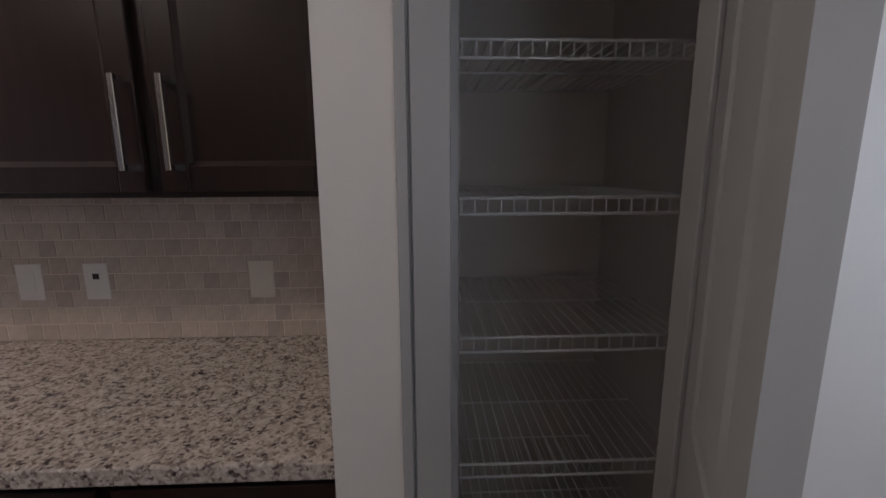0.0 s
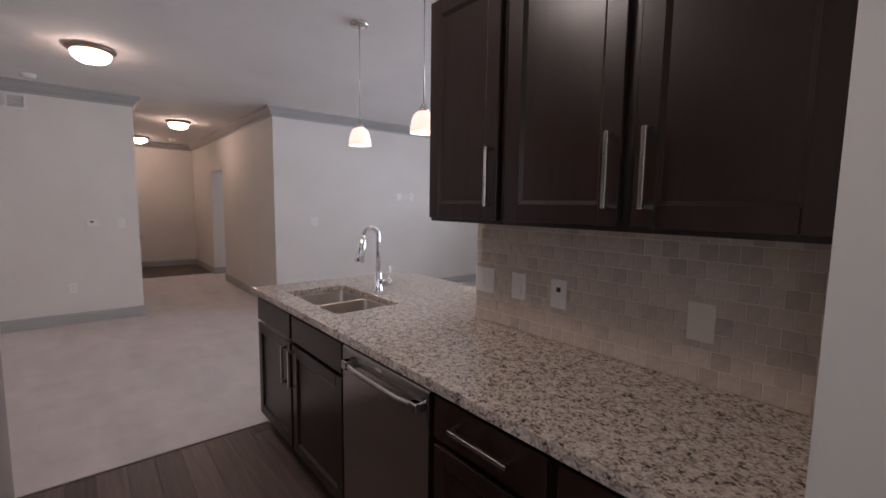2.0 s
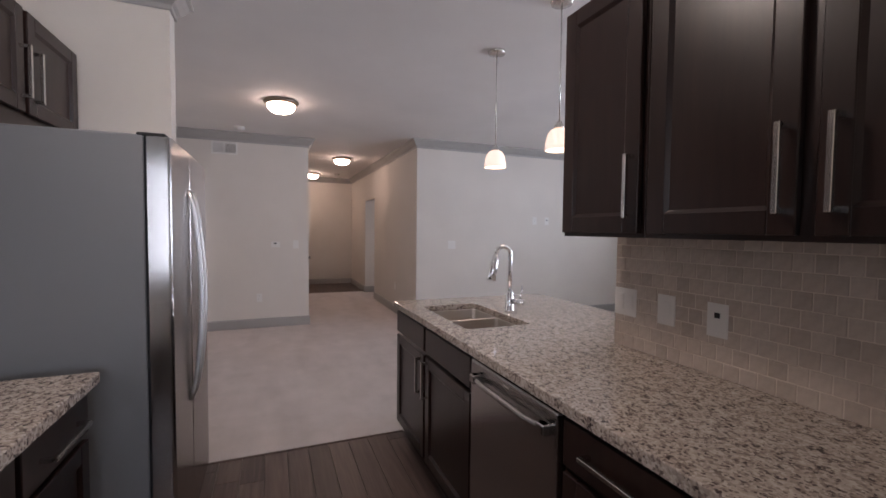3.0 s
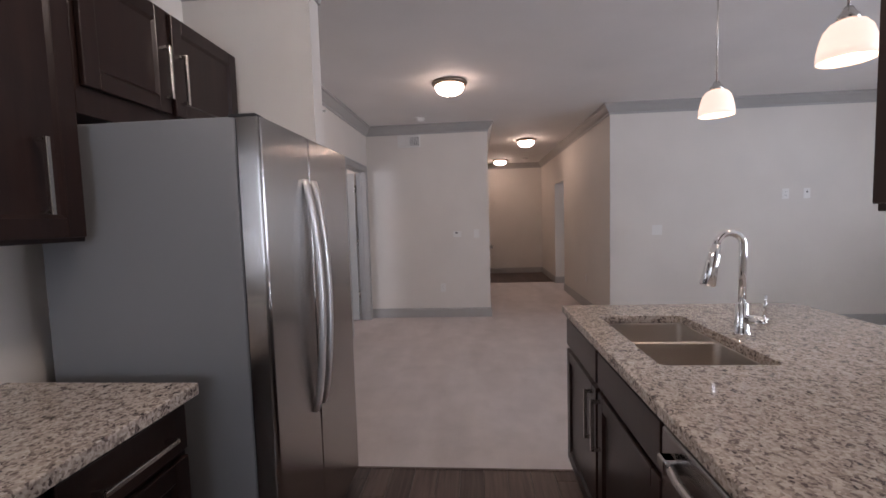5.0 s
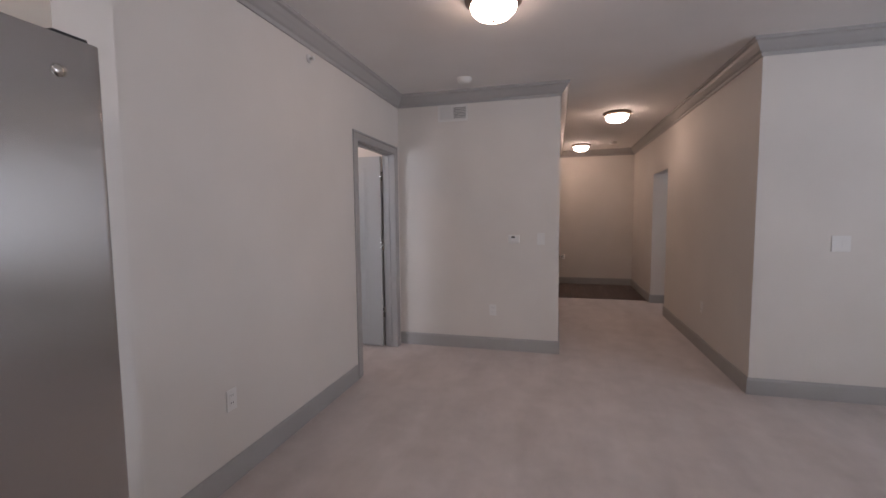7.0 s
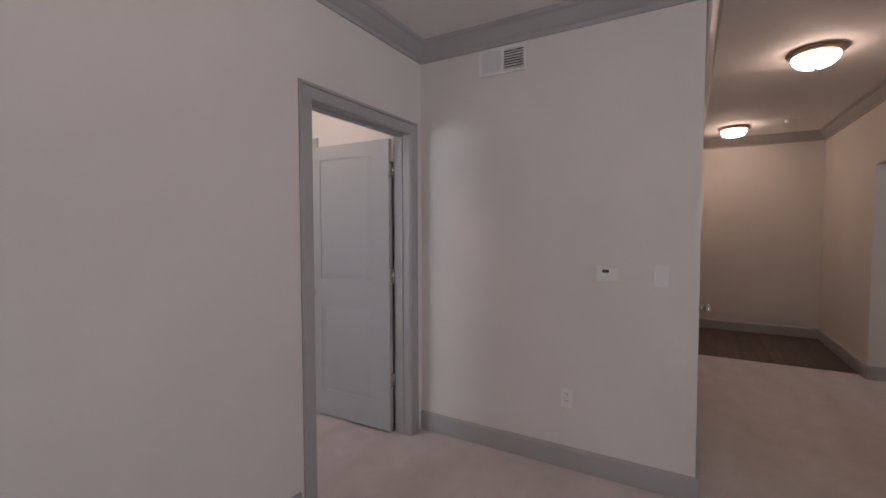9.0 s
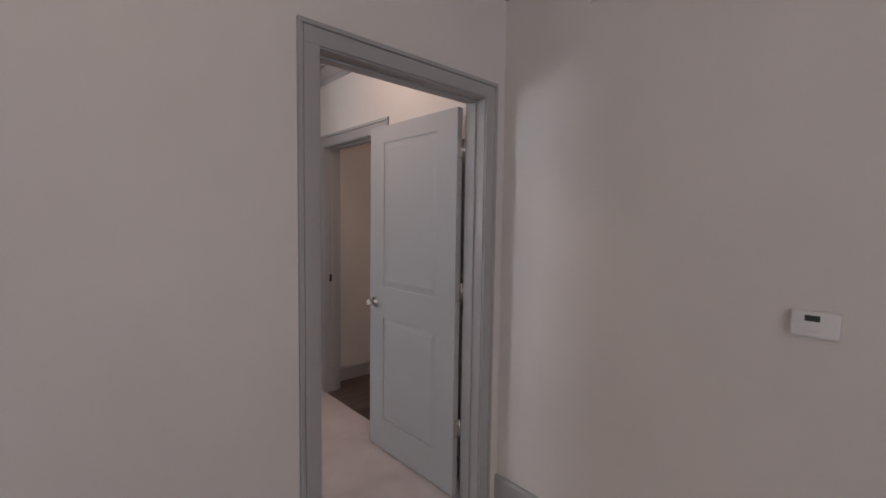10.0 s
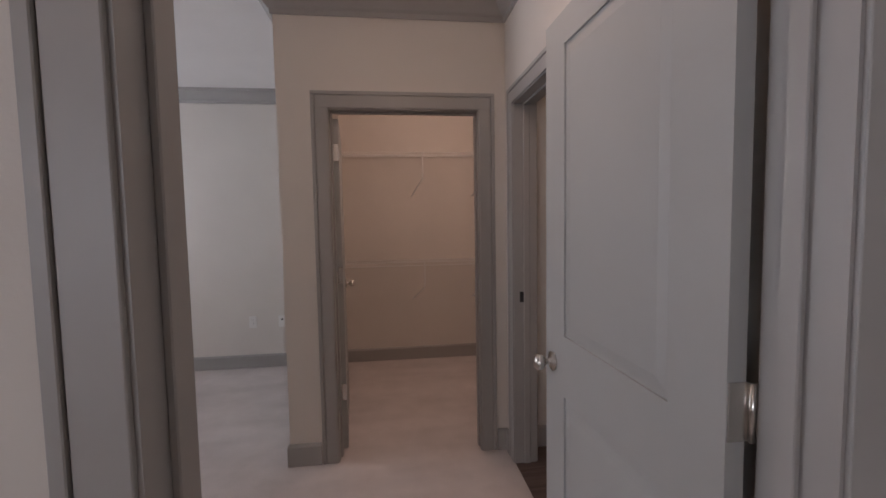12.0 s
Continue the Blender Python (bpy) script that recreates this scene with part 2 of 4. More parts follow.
def structure(name, bm, mat, label, category):
    return tagged(mesh_object(name, bm, mat), label, category, "", "structure")


# ---- walls, floors, ceiling ----
def wall(name, x0, x1, y0, y1, openings=(), label="greige painted drywall wall"):
    """A wall box; openings are (from, to, sill, head) along its longer side."""
    bm = bmesh.new()
    along_x = (x1 - x0) > (y1 - y0)
    lo, hi = (x0, x1) if along_x else (y0, y1)

    def piece(a, b, z0, z1):
        if b - a > 1e-4 and z1 - z0 > 1e-4:
            add_box(bm, *((a, b, y0, y1) if along_x else (x0, x1, a, b)), z0, z1)

    at = lo
    for a, b, z0, z1 in sorted(openings):
        piece(at, a, 0, CEIL)
        piece(a, b, 0, z0)
        piece(a, b, z1, CEIL)
        at = b
    piece(at, hi, 0, CEIL)
    return structure(name, bm, WALL, label, "wall")


# second opening holds the added, unseen kitchen window
wall("wall_south", -9.1, EAST + 0.125, -1.21, -1.085, [(-6.775, -5.872, 0, 2.09), (-0.36, 0.50, 0.9, 2.1)])
wall("wall_block", -7.025, -6.9, -1.085, 0.61)
wall("wall_hall_south", -11.725, -7.025, 0.485, 0.61)
wall("wall_hall_end", -11.725, -11.6, 0.61, 2.05)
wall("wall_hall_north", -11.725, -6.24, 2.05, 2.175, [(-9.85, -8.95, 0, 2.035)])
wall("wall_side_room_west", -9.975, -9.85, 2.175, 5.0)
wall("wall_side_room_east", -7.2, -7.075, 2.175, 5.0)
wall("wall_side_room_north", -9.975, -7.075, 5.0, 5.125, [(-9.05, -7.75, 0.8, 2.2)])
wall("wall_west", -6.365, -6.24, 2.175, NORTH)
wall("wall_north", -6.365, EAST + 0.125, NORTH, NORTH + 0.125, [(c - w / 2, c + w / 2, 0.8, 2.3) for c, w in NORTH_WINDOWS])
wall("wall_east", EAST, EAST + 0.125, -1.085, NORTH, [(-0.85, 0.55, 0.8, 2.2)])
wall("wall_backsplash", -1.835, EAST, 1.515, 1.645)
wall("wall_pantry_stub", -0.493, -0.37, 0.80, 1.515)
wall("wall_pantry_front", -0.37, EAST, 0.80, 0.92, [(-0.31, 0.143, 0, 2.055)])
wall("wall_pantry_side", 0.23, 0.355, 0.92, 1.515)
wall("wall_fridge_stub", -3.26, -3.135, -1.085, -0.40)
wall("wall_bath_door", -6.985, -6.86, -3.12, -1.21, [(-2.965, -2.125, 0, 2.09)])
wall("wall_closet_front", -9.1, -5.55, -3.245, -3.12, [(-6.715, -5.815, 0, 2.09)])
wall("wall_closet_side", -5.675, -5.55, -4.97, -3.245)
wall("wall_closet_west", -7.5, -7.375, -4.97, -3.245)
wall("wall_bedroom_south", -7.5, -1.5, -5.095, -4.97)
wall("wall_bedroom_east", -1.5, -1.375, -5.095, -1.21, [(-4.4, -2.8, 0.75, 2.25)])
wall("wall_bath_west", -9.225, -9.1, -3.245, -1.085)

structure("ceiling", box(-11.8, 2.2, -5.15, NORTH + 0.2, CEIL, CEIL + 0.15), CEILING, "white painted smooth ceiling", "ceiling")
structure("floor", box(-11.8, 2.2, -5.15, NORTH + 0.2, -0.15, -0.03), GROUT, "concrete subfloor under carpet and planks", "floor")
structure("ground", box(-300, 300, -300, 300, -3.3, -3.2), STONE_GROUND, "green and brown ground outside the building", "ground")

for x0, x1, y0, y1 in ((-10.0, -3.2, 0.61, 2.05), (-6.9, -3.2, -1.085, 0.61), (-6.24, EAST, 2.05, NORTH), (-3.2, EAST, 1.645, 2.05),
                       (-9.85, -8.95, 2.05, 2.175), (-9.85, -7.2, 2.175, 5.0), (-6.775, -5.872, -1.21, -1.085), (-6.86, -1.5, -3.12, -1.21), (-5.55, -1.5, -4.97, -3.12), (-7.375, -5.675, -4.97, -3.245), (-6.715, -5.815, -3.245, -3.12)):
    structure("carpet", box(x0, x1, y0, y1, -0.03, 0.0), CARPET, "pale beige wall-to-wall cut pile carpet", "carpet")

CROWN = ((0.0, CEIL), (0.0, 2.575), (0.012, 2.575), (0.014, 2.600), (0.03, 2.612), (0.055, 2.645), (0.068, 2.668), (0.085, 2.676), (0.085, CEIL))
LIVING = ((-11.6, 2.05), (-11.6, 0.61), (-6.9, 0.61), (-6.9, -1.085), (-3.26, -1.085), (-3.26, -0.40), (-3.135, -0.40), (-3.135, -1.085), (EAST, -1.085), (EAST, 0.80), (-0.493, 0.80),
          (-0.493, 1.515), (-1.835, 1.515), (-1.835, 1.645), (EAST, 1.645), (EAST, NORTH), (-6.24, NORTH), (-6.24, 2.05))
structure("crown_trim_living", sweep(bmesh.new(), LIVING, CROWN, True), TRIM, "grey painted crown moulding round living room", "crown moulding")
BEDROOM = ((-6.86, -1.21), (-6.86, -3.12), (-5.55, -3.12), (-5.55, -4.97), (-1.5, -4.97), (-1.5, -1.21))
structure("crown_trim_bedroom", sweep(bmesh.new(), BEDROOM, CROWN, True), TRIM, "grey painted crown moulding round bedroom", "crown moulding")

BASE = ((0.0, 0.0), (0.0, 0.132), (0.006, 0.132), (0.012, 0.122), (0.015, 0.115), (0.015, 0.0))
BASEBOARDS = (
    ((-9.852, 2.05), (-11.6, 2.05), (-11.6, 0.61), (-6.9, 0.61), (-6.9, -1.085)),
    ((-5.788, -1.085), (-3.26, -1.085), (-3.26, -0.40), (-3.135, -0.40), (-3.135, -0.46)),
    ((EAST, 1.645), (EAST, NORTH), (-6.24, NORTH), (-6.24, 2.05), (-8.95, 2.05)),
    ((-9.85, 5.0), (-9.85, 2.05)),
    ((-6.86, -1.3), (-6.86, -2.03)),
    ((-6.86, -3.055), (-6.86, -3.12), (-6.795, -3.12)),
    ((-5.73, -3.12), (-5.55, -3.12), (-5.55, -4.97), (-1.5, -4.97), (-1.5, -1.21)),
    ((-7.375, -3.245), (-7.375, -4.97), (-5.675, -4.97), (-5.675, -3.245)),
    ((-6.985, -3.12 + 0.0), (-9.1, -3.12)),
)
for line in BASEBOARDS[:-1]:
    structure("baseboard", sweep(bmesh.new(), line, BASE), TRIM, "grey painted wooden baseboard along wall", "baseboard")
structure("baseboard", sweep(bmesh.new(), BASEBOARDS[-1][::-1], BASE), TRIM, "grey painted wooden baseboard along wall", "baseboard")


# ---- doors and casings ----
def door_frame(name, m, width, head=2.07, depth=0.125, both=True, wide=1.0, label="grey painted door frame with moulded casing"):
    """Jambs, stops and casings of an opening; local x along the wall, y through it (0 is the near face, + is into the wall)."""
    ob = thing(name, (0, 0, 0), label, "door frame", "", "structure")
    half = width / 2
    for s in (-1, 1):
        part("jamb", box(s * half, s * (half + 0.017), -0.002, depth + 0.002, 0, head), TRIM, ob)
        part("stop", box(s * half, s * (half - 0.011), depth * 0.42, depth * 0.42 + 0.035, 0, head, bevel=0.002), TRIM, ob)
    part("head_jamb", box(-half - 0.017, half + 0.017, -0.002, depth + 0.002, head, head + 0.017), TRIM, ob)
    part("head_stop", box(-half, half, depth * 0.42, depth * 0.42 + 0.035, head - 0.011, head, bevel=0.002), TRIM, ob)
    # moulded casing: flat inner band, groove, raised outer band
    bands = ((0.0, 0.058, 0.011), (0.058, 0.0615, 0.007), (0.0615, 0.079, 0.014))
    bands = [(p * wide, q * wide, t) for p, q, t in bands]
    for face in ((0, -1), (depth, 1)) if both else ((0, -1),):
        y0, sy = face
        for s in (-1, 1):
            bm = bmesh.new()
            for a, b, t in bands:
                add_box(bm, s * (half + 0.006 + a), s * (half + 0.006 + b), y0, y0 + sy * t, 0, head + 0.006 + a, bevel=0.0015)
            part("side_casing", bm, TRIM, ob)
        bm = bmesh.new()
        for a, b, t in bands:
            add_box(bm, -half - 0.006 - b, half + 0.006 + b, y0, y0 + sy * t, head + 0.006 + a, head + 0.006 + b, bevel=0.0015)
        part("head_casing", bm, TRIM, ob)
    ob.matrix_world = m
    return ob


def door_leaf(name, m, width, height, label, knob_side=1, knobs=True, hinges=True, mat=None):
    """A two-panel door; local x from the hinge to the free edge, y is its thickness, z up."""
    mat = mat or DOOR
    ob = thing(name, (0, 0, 0), label, "door", "", "")
    t, stile = 0.035, min(0.145, width * 0.21)
    bm = bmesh.new()
    add_box(bm, 0, width, 0.006, t - 0.006, 0, height)
    for y0, y1 in ((0, 0.006), (t - 0.006, t)):
        add_box(bm, 0, stile, y0, y1, 0, height)
        add_box(bm, width - stile, width, y0, y1, 0, height)
        for z0, z1 in ((0, 0.20), (0.85, 1.045), (1.935, height)):
            add_box(bm, stile, width - stile, y0, y1, z0, z1)
    leaf = part("leaf", bm, mat, ob)
    for z0, z1 in ((0.20, 0.85), (1.045, 1.935)):
        for y, s in ((0.006, -1), (t - 0.006, 1)):
            bm = bmesh.new()
            for (a, c), (b, d) in (((stile, z0), (width - stile, z1)),):
                v = [bm.verts.new(p) for p in ((a, y, c), (b, y, c), (b, y, d), (a, y, d))]
                w = [bm.verts.new(p) for p in ((a + 0.04, y + s * 0.0055, c + 0.04), (b - 0.04, y + s * 0.0055, c + 0.04), (b - 0.04, y + s * 0.0055, d - 0.04), (a + 0.04, y + s * 0.0055, d - 0.04))]
                i = [bm.verts.new((p.co.x + (0.012 if p.co.x < width / 2 else -0.012), y + s * 0.0005, p.co.z + (0.012 if p.co.z < (c + d) / 2 else -0.012))) for p in v]
                for k in range(4):
                    bm.faces.new((v[k], v[(k + 1) % 4], i[(k + 1) % 4], i[k]))
                    bm.faces.new((i[k], i[(k + 1) % 4], w[(k + 1) % 4], w[k]))
                bm.faces.new(w)
                bmesh.ops.recalc_face_normals(bm, faces=bm.faces)
            part("panel", bm, mat, ob)
    if knobs:
        for y, s in ((0, -1), (t, 1)):
            bm = lathe([(0.0, 0), (0.032, 0), (0.032, 0.006), (0.012, 0.010), (0.010, 0.028), (0.02, 0.036), (0.027, 0.047), (0.026, 0.058), (0.017, 0.066), (0.0, 0.068)], 24)
            bmesh.ops.transform(bm, matrix=Matrix.Translation((width - 0.06, y, 0.94)) @ Matrix.Rotation(radians(90 if s < 0 else -90), 4, "X"), verts=bm.verts)
            part("door_knob", bm, NICKEL, ob, "satin nickel round knob")
        part("latch_plate", box(width - 0.001, width + 0.0015, 0.006, t - 0.006, 0.91, 0.97), NICKEL, ob)
    if hinges:
        for z in (0.36, 1.09, 1.83):
            bm = bmesh.new()
            add_tube(bm, [(-0.008, -0.006, z - 0.05), (-0.008, -0.006, z + 0.05)], 0.0055, 10)
            add_box(bm, -0.0035, 0.0, -0.004, 0.033, z - 0.05, z + 0.05)
            part("hinge", bm, NICKEL, ob, "satin nickel butt hinge")
    ob.matrix_world = m
    return ob


# bedroom doorway in the south wall, seen from the living room (its near face looks north)
door_frame("door_frame_1", pose(-6.3245, -1.085, 0, 0, 0, 180), 0.855)
door_leaf("bedroom_door", pose(-6.742, -1.226, 0.015, 0, 0, -89.0), 0.78, 2.035, "grey painted two-panel door standing open into bedroom")
door_frame("door_frame_2", pose(-6.263, -3.12, 0, 0, 0, 180), 0.86, wide=1.15)
door_leaf("closet_door", pose(-5.835, -3.250, 0.015, 0, 0, -85) @ Matrix.Diagonal((1, -1, 1, 1)), 0.76, 2.03, "grey painted two-panel door open into walk-in closet")
door_frame("door_frame_3", pose(-6.86, -2.545, 0, 0, 0, 90), 0.81, wide=1.15)
part("strike_plate", box(-0.4045, -0.4025, 0.03, 0.06, 0.955, 1.015), DARK, bpy.data.objects["door_frame_3"], "dark metal strike plate")
# pantry doorway and its narrow door, open towards the kitchen
door_frame("door_frame_4", pose(-0.0835, 0.80, 0, 0, 0, 0), 0.419, 2.035, 0.12, False)
door_leaf("pantry_door", pose(0.125, 0.785, 0.015, 0, 0, -116.6) @ Matrix.Diagonal((1, -1, 1, 1)), 0.383, 2.01, "narrow grey panelled pantry door standing open", hinges=False)


# ---- cabinets ----
def bar_pull(parent, a, b, out, mat=None):
    """A square bar pull from a to b (its ends on the front), standing out by the vector out."""
    a, b, out = Vector(a), Vector(b), Vector(out)
    r = 0.0065
    bm = bmesh.new()
    lo = [min(p, q) for p, q in zip(a + out, b + out)]
    hi = [max(p, q) for p, q in zip(a + out, b + out)]
    add_box(bm, lo[0] - r, hi[0] + r, lo[1] - r, hi[1] + r, lo[2] - r, hi[2] + r, bevel=0.0015)
    for e in (a, b):
        lo = [min(p, q) for p, q in zip(e, e + out)]
        hi = [max(p, q) for p, q in zip(e, e + out)]
        grow = [0 if abs(o) > 1e-6 else r for o in out]
        add_box(bm, lo[0] - grow[0], hi[0] + grow[0], lo[1] - grow[1], hi[1] + grow[1], lo[2] - grow[2], hi[2] + grow[2])
    return part("handle", bm, mat or NICKEL, parent, "satin nickel bar handle")


def shaker(parent, name, x0, x1, z0, z1, y, face, rail=0.058):
    """A recessed-panel front in the plane y; face -1 looks south, +1 north."""
    t = 0.02
    yb = y - face * t
    bm = bmesh.new()
    if not rail:
        add_box(bm, x0, x1, yb, y, z0, z1, bevel=0.003, segments=2)
        return part(name, bm, CABINET, parent)
    # flat panel with a sloped bead round it
    yp, i = y - face * 0.011, 0.010
    o = [bm.verts.new((x, y - face * 0.003, z)) for x, z in ((x0 + rail, z0 + rail), (x1 - rail, z0 + rail), (x1 - rail, z1 - rail), (x0 + rail, z1 - rail))]
    n = [bm.verts.new((x, yp, z)) for x, z in ((x0 + rail + i, z0 + rail + i), (x1 - rail - i, z0 + rail + i), (x1 - rail - i, z1 - rail - i), (x0 + rail + i, z1 - rail - i))]
    for k in range(4):
        bm.faces.new((o[k], o[(k + 1) % 4], n[(k + 1) % 4], n[k]))
    bm.faces.new(n)
    bmesh.ops.recalc_face_normals(bm, faces=bm.faces)
    door = part(name, bm, CABINET, parent)
    for a, b in ((x0, x0 + rail), (x1 - rail, x1)):
        part("stile", box(a, b, yb, y, z0, z1, bevel=0.0025), CABINET, door)
    for c, d in ((z0, z0 + rail), (z1 - rail, z1)):
        part("rail", box(x0 + rail, x1 - rail, yb, y, c, d, bevel=0.0025), CABINET, door)
    return door


def wall_cabinet(x0, x1, z0, z1, back, front, face, doors, handles, label, foot=0.014):
    """doors: (x0, x1); handles: (door, x, z0, z1)."""
    ob = thing("wall_cabinet", (0, 0, 0), label, "cabinet", "kitchen wall cabinets")
    part("body", box(x0 + 0.001, x1 - 0.001, back, front - face * 0.022, z0, z1, bevel=0.002), CABINET, ob)
    made = [shaker(ob, "door", a, b, z0 + foot, z1 - 0.014, front, face, 0.06) for a, b in doors]
    for d, x, h0, h1 in handles:
        bar_pull(made[d], (x, front, h0), (x, front, h1), (0, face * 0.032, 0))
    return ob


def base_cabinet(x0, x1, back, front, face, fronts, handles, label, top=0.874):
    """fronts: (name, x0, x1, z0, z1, rail); handles: (front, a, b) with a, b as (x, z)."""
    ob = thing("base_cabinet", (0, 0, 0), label, "cabinet", "kitchen base cabinets")
    part("body", box(x0 + 0.001, x1 - 0.001, back, front - face * 0.022, 0.10, top), CABINET, ob)
    part("toe_kick", box(x0 + 0.001, x1 - 0.001, back, front - face * 0.085, 0.0, 0.10), CABINET, ob)
    made = [shaker(ob, n, a + 0.014, b - 0.014, z0, z1, front, face, rail) for n, a, b, z0, z1, rail in fronts]
    for d, a, b in handles:
        bar_pull(made[d], (a[0], front, a[1]), (b[0], front, b[1]), (0, face * 0.032, 0))
    return ob


UP0, UP1 = 1.386, 2.25
wall_cabinet(-1.80, -1.40, UP0, UP1, 1.515, 1.172, -1, [(-1.786, -1.414)], [(0, -1.436, 1.455, 1.645)], "espresso wood single-door wall cabinet above tile backsplash")
wall_cabinet(-1.40, -0.496, UP0, UP1, 1.515, 1.172, -1, [(-1.376, -0.974), (-0.938, -0.532)], [(0, -0.998, 1.455, 1.645), (1, -0.899, 1.455, 1.645)], "espresso wood double-door wall cabinet beside pantry")
wall_cabinet(-2.20, -1.75, 1.358, 2.28, -1.085, -0.805, 1, [(-2.184, -1.768)], [(0, -2.049, 1.447, 1.655)], "espresso wood wall cabinet beside refrigerator")
wall_cabinet(-1.75, -1.30, 1.358, 2.28, -1.085, -0.805, 1, [(-1.732, -1.316)], [(0, -1.36, 1.45, 1.645)], "espresso wood wall cabinet over south counter")
wall_cabinet(-3.132, -2.202, 1.765, 2.28, -1.085, -0.80, 1, [(-2.608, -2.218), (-3.112, -2.640)], [(0, -2.575, 1.912, 2.105), (1, -2.672, 1.912, 2.105)], "espresso wood double-door cabinet above refrigerator", 0.09)

FRONT = 0.886
sink_cab = base_cabinet(-3.16, -2.0, 1.60, FRONT, -1,
             [("drawer_front", -3.16, -2.595, 0.727, 0.862, 0), ("drawer_front", -2.595, -2.0, 0.727, 0.862, 0), ("door", -3.16, -2.595, 0.115, 0.705, 0.058), ("door", -2.595, -2.0, 0.115, 0.705, 0.058)],
             [(2, (-2.645, 0.49), (-2.645, 0.68)), (3, (-2.545, 0.49), (-2.545, 0.68))], "espresso wood sink cabinet at end of peninsula", 0.685)
base_cabinet(-1.40, -0.946, 1.51, FRONT, -1, [("drawer_front", -1.40, -0.946, 0.727, 0.862, 0), ("door", -1.40, -0.946, 0.115, 0.705, 0.058)],
             [(0, (-1.275, 0.80), (-1.065, 0.80)), (1, (-0.995, 0.48), (-0.995, 0.67))], "espresso wood base cabinet with drawer beside dishwasher")
base_cabinet(-0.946, -0.496, 1.51, FRONT, -1, [("drawer_front", -0.946, -0.496, 0.727, 0.862, 0), ("door", -0.946, -0.496, 0.115, 0.705, 0.058)],
             [(0, (-0.833, 0.80), (-0.625, 0.80)), (1, (-0.895, 0.48), (-0.895, 0.67))], "espresso wood base cabinet with drawer beside pantry wall")
for x0, x1 in ((-2.12, -1.69), (-1.69, -1.25), (-1.25, -0.80)):
    base_cabinet(x0, x1, -1.08, -0.462, 1, [("drawer_front", x0, x1, 0.727, 0.862, 0), ("door", x0, x1, 0.115, 0.705, 0.058)],
                 [(0, (x0 + 0.10, 0.79), (x1 - 0.10, 0.79)), (1, (x1 - 0.05, 0.48), (x1 - 0.05, 0.67))], "espresso wood base cabinet under south counter")

# back and end panels of the peninsula
tagged(mesh_object("peninsula_panel", box(-3.165, -1.84, 1.602, 1.64, 0.0, 0.874), WALL), "greige painted back panel of kitchen peninsula", "panel", "", "structure")


# ---- worktops and sink ----
def slab_outline(bm, pts, z0, z1):
    f = bm.faces.new([bm.verts.new((x, y, z0)) for x, y in pts])
    r = bmesh.ops.extrude_face_region(bm, geom=[f])
    bmesh.ops.translate(bm, verts=[v for v in r["geom"] if isinstance(v, bmesh.types.BMVert)], vec=(0, 0, z1 - z0))
    bmesh.ops.recalc_face_normals(bm, faces=bm.faces)


SX0, SX1, SY0, SY1 = -2.962, -2.285, 1.0, 1.37
top = thing("worktop", (0, 0, 0), "speckled beige granite worktop on peninsula with undermount sink", "worktop")
bm = bmesh.new()
Z0, Z1 = 0.877, 0.915
arc = [(-3.216 + 0.09 - 0.09 * math.sin(a), 2.05 - 0.09 + 0.09 * math.cos(a)) for a in (math.pi / 2 * k / 6 for k in range(7))]
outer = [(-3.216, 0.876), (-0.494, 0.876), (-0.494, 1.5145), (-1.838, 1.5145), (-1.838, 2.05)] + arc
rad = 0.022
inner = []
for cx, cy, a0 in ((SX1 - rad, SY1 - rad, 0), (SX0 + rad, SY1 - rad, 90), (SX0 + rad, SY0 + rad, 180), (SX1 - rad, SY0 + rad, 270)):
    for k in range(5):
        a = radians(a0 + 22.5 * k)
        inner.append((cx + rad * math.cos(a), cy + rad * math.sin(a)))
for z in (Z0, Z1):
    loops = []
    for ring in (outer, inner):
        vs = [bm.verts.new((x, y, z)) for x, y in ring]
        loops.append([bm.edges.new((vs[i], vs[(i + 1) % len(vs)])) for i in range(len(vs))])
    bmesh.ops.triangle_fill(bm, edges=loops[0] + loops[1], use_beauty=True)
bm.verts.ensure_lookup_table()
n0 = len(outer) + len(inner)
for start, ring in ((0, outer), (len(outer), inner)):
    for i in range(len(ring)):
        j = (i + 1) % len(ring)
        bm.faces.new([bm.verts[k] for k in (start + i, start + j, n0 + start + j, n0 + start + i)])
bmesh.ops.recalc_face_normals(bm, faces=bm.faces)
sharp = [e for e in bm.edges if len(e.link_faces) == 2 and e.calc_face_angle() > 1.2 and abs(e.verts[0].co.z - e.verts[1].co.z) < 1e-5]
bmesh.ops.bevel(bm, geom=sharp, offset=0.004, segments=2, affect="EDGES", profile=0.5)
part("slab", bm, GRANITE, top)

south_top = thing("worktop", (0, 0, 0), "speckled beige granite worktop beside refrigerator", "worktop")
part("slab", box(-2.141, -0.80, -1.084, -0.438, Z0, Z1, bevel=0.004, segments=2), GRANITE, south_top)


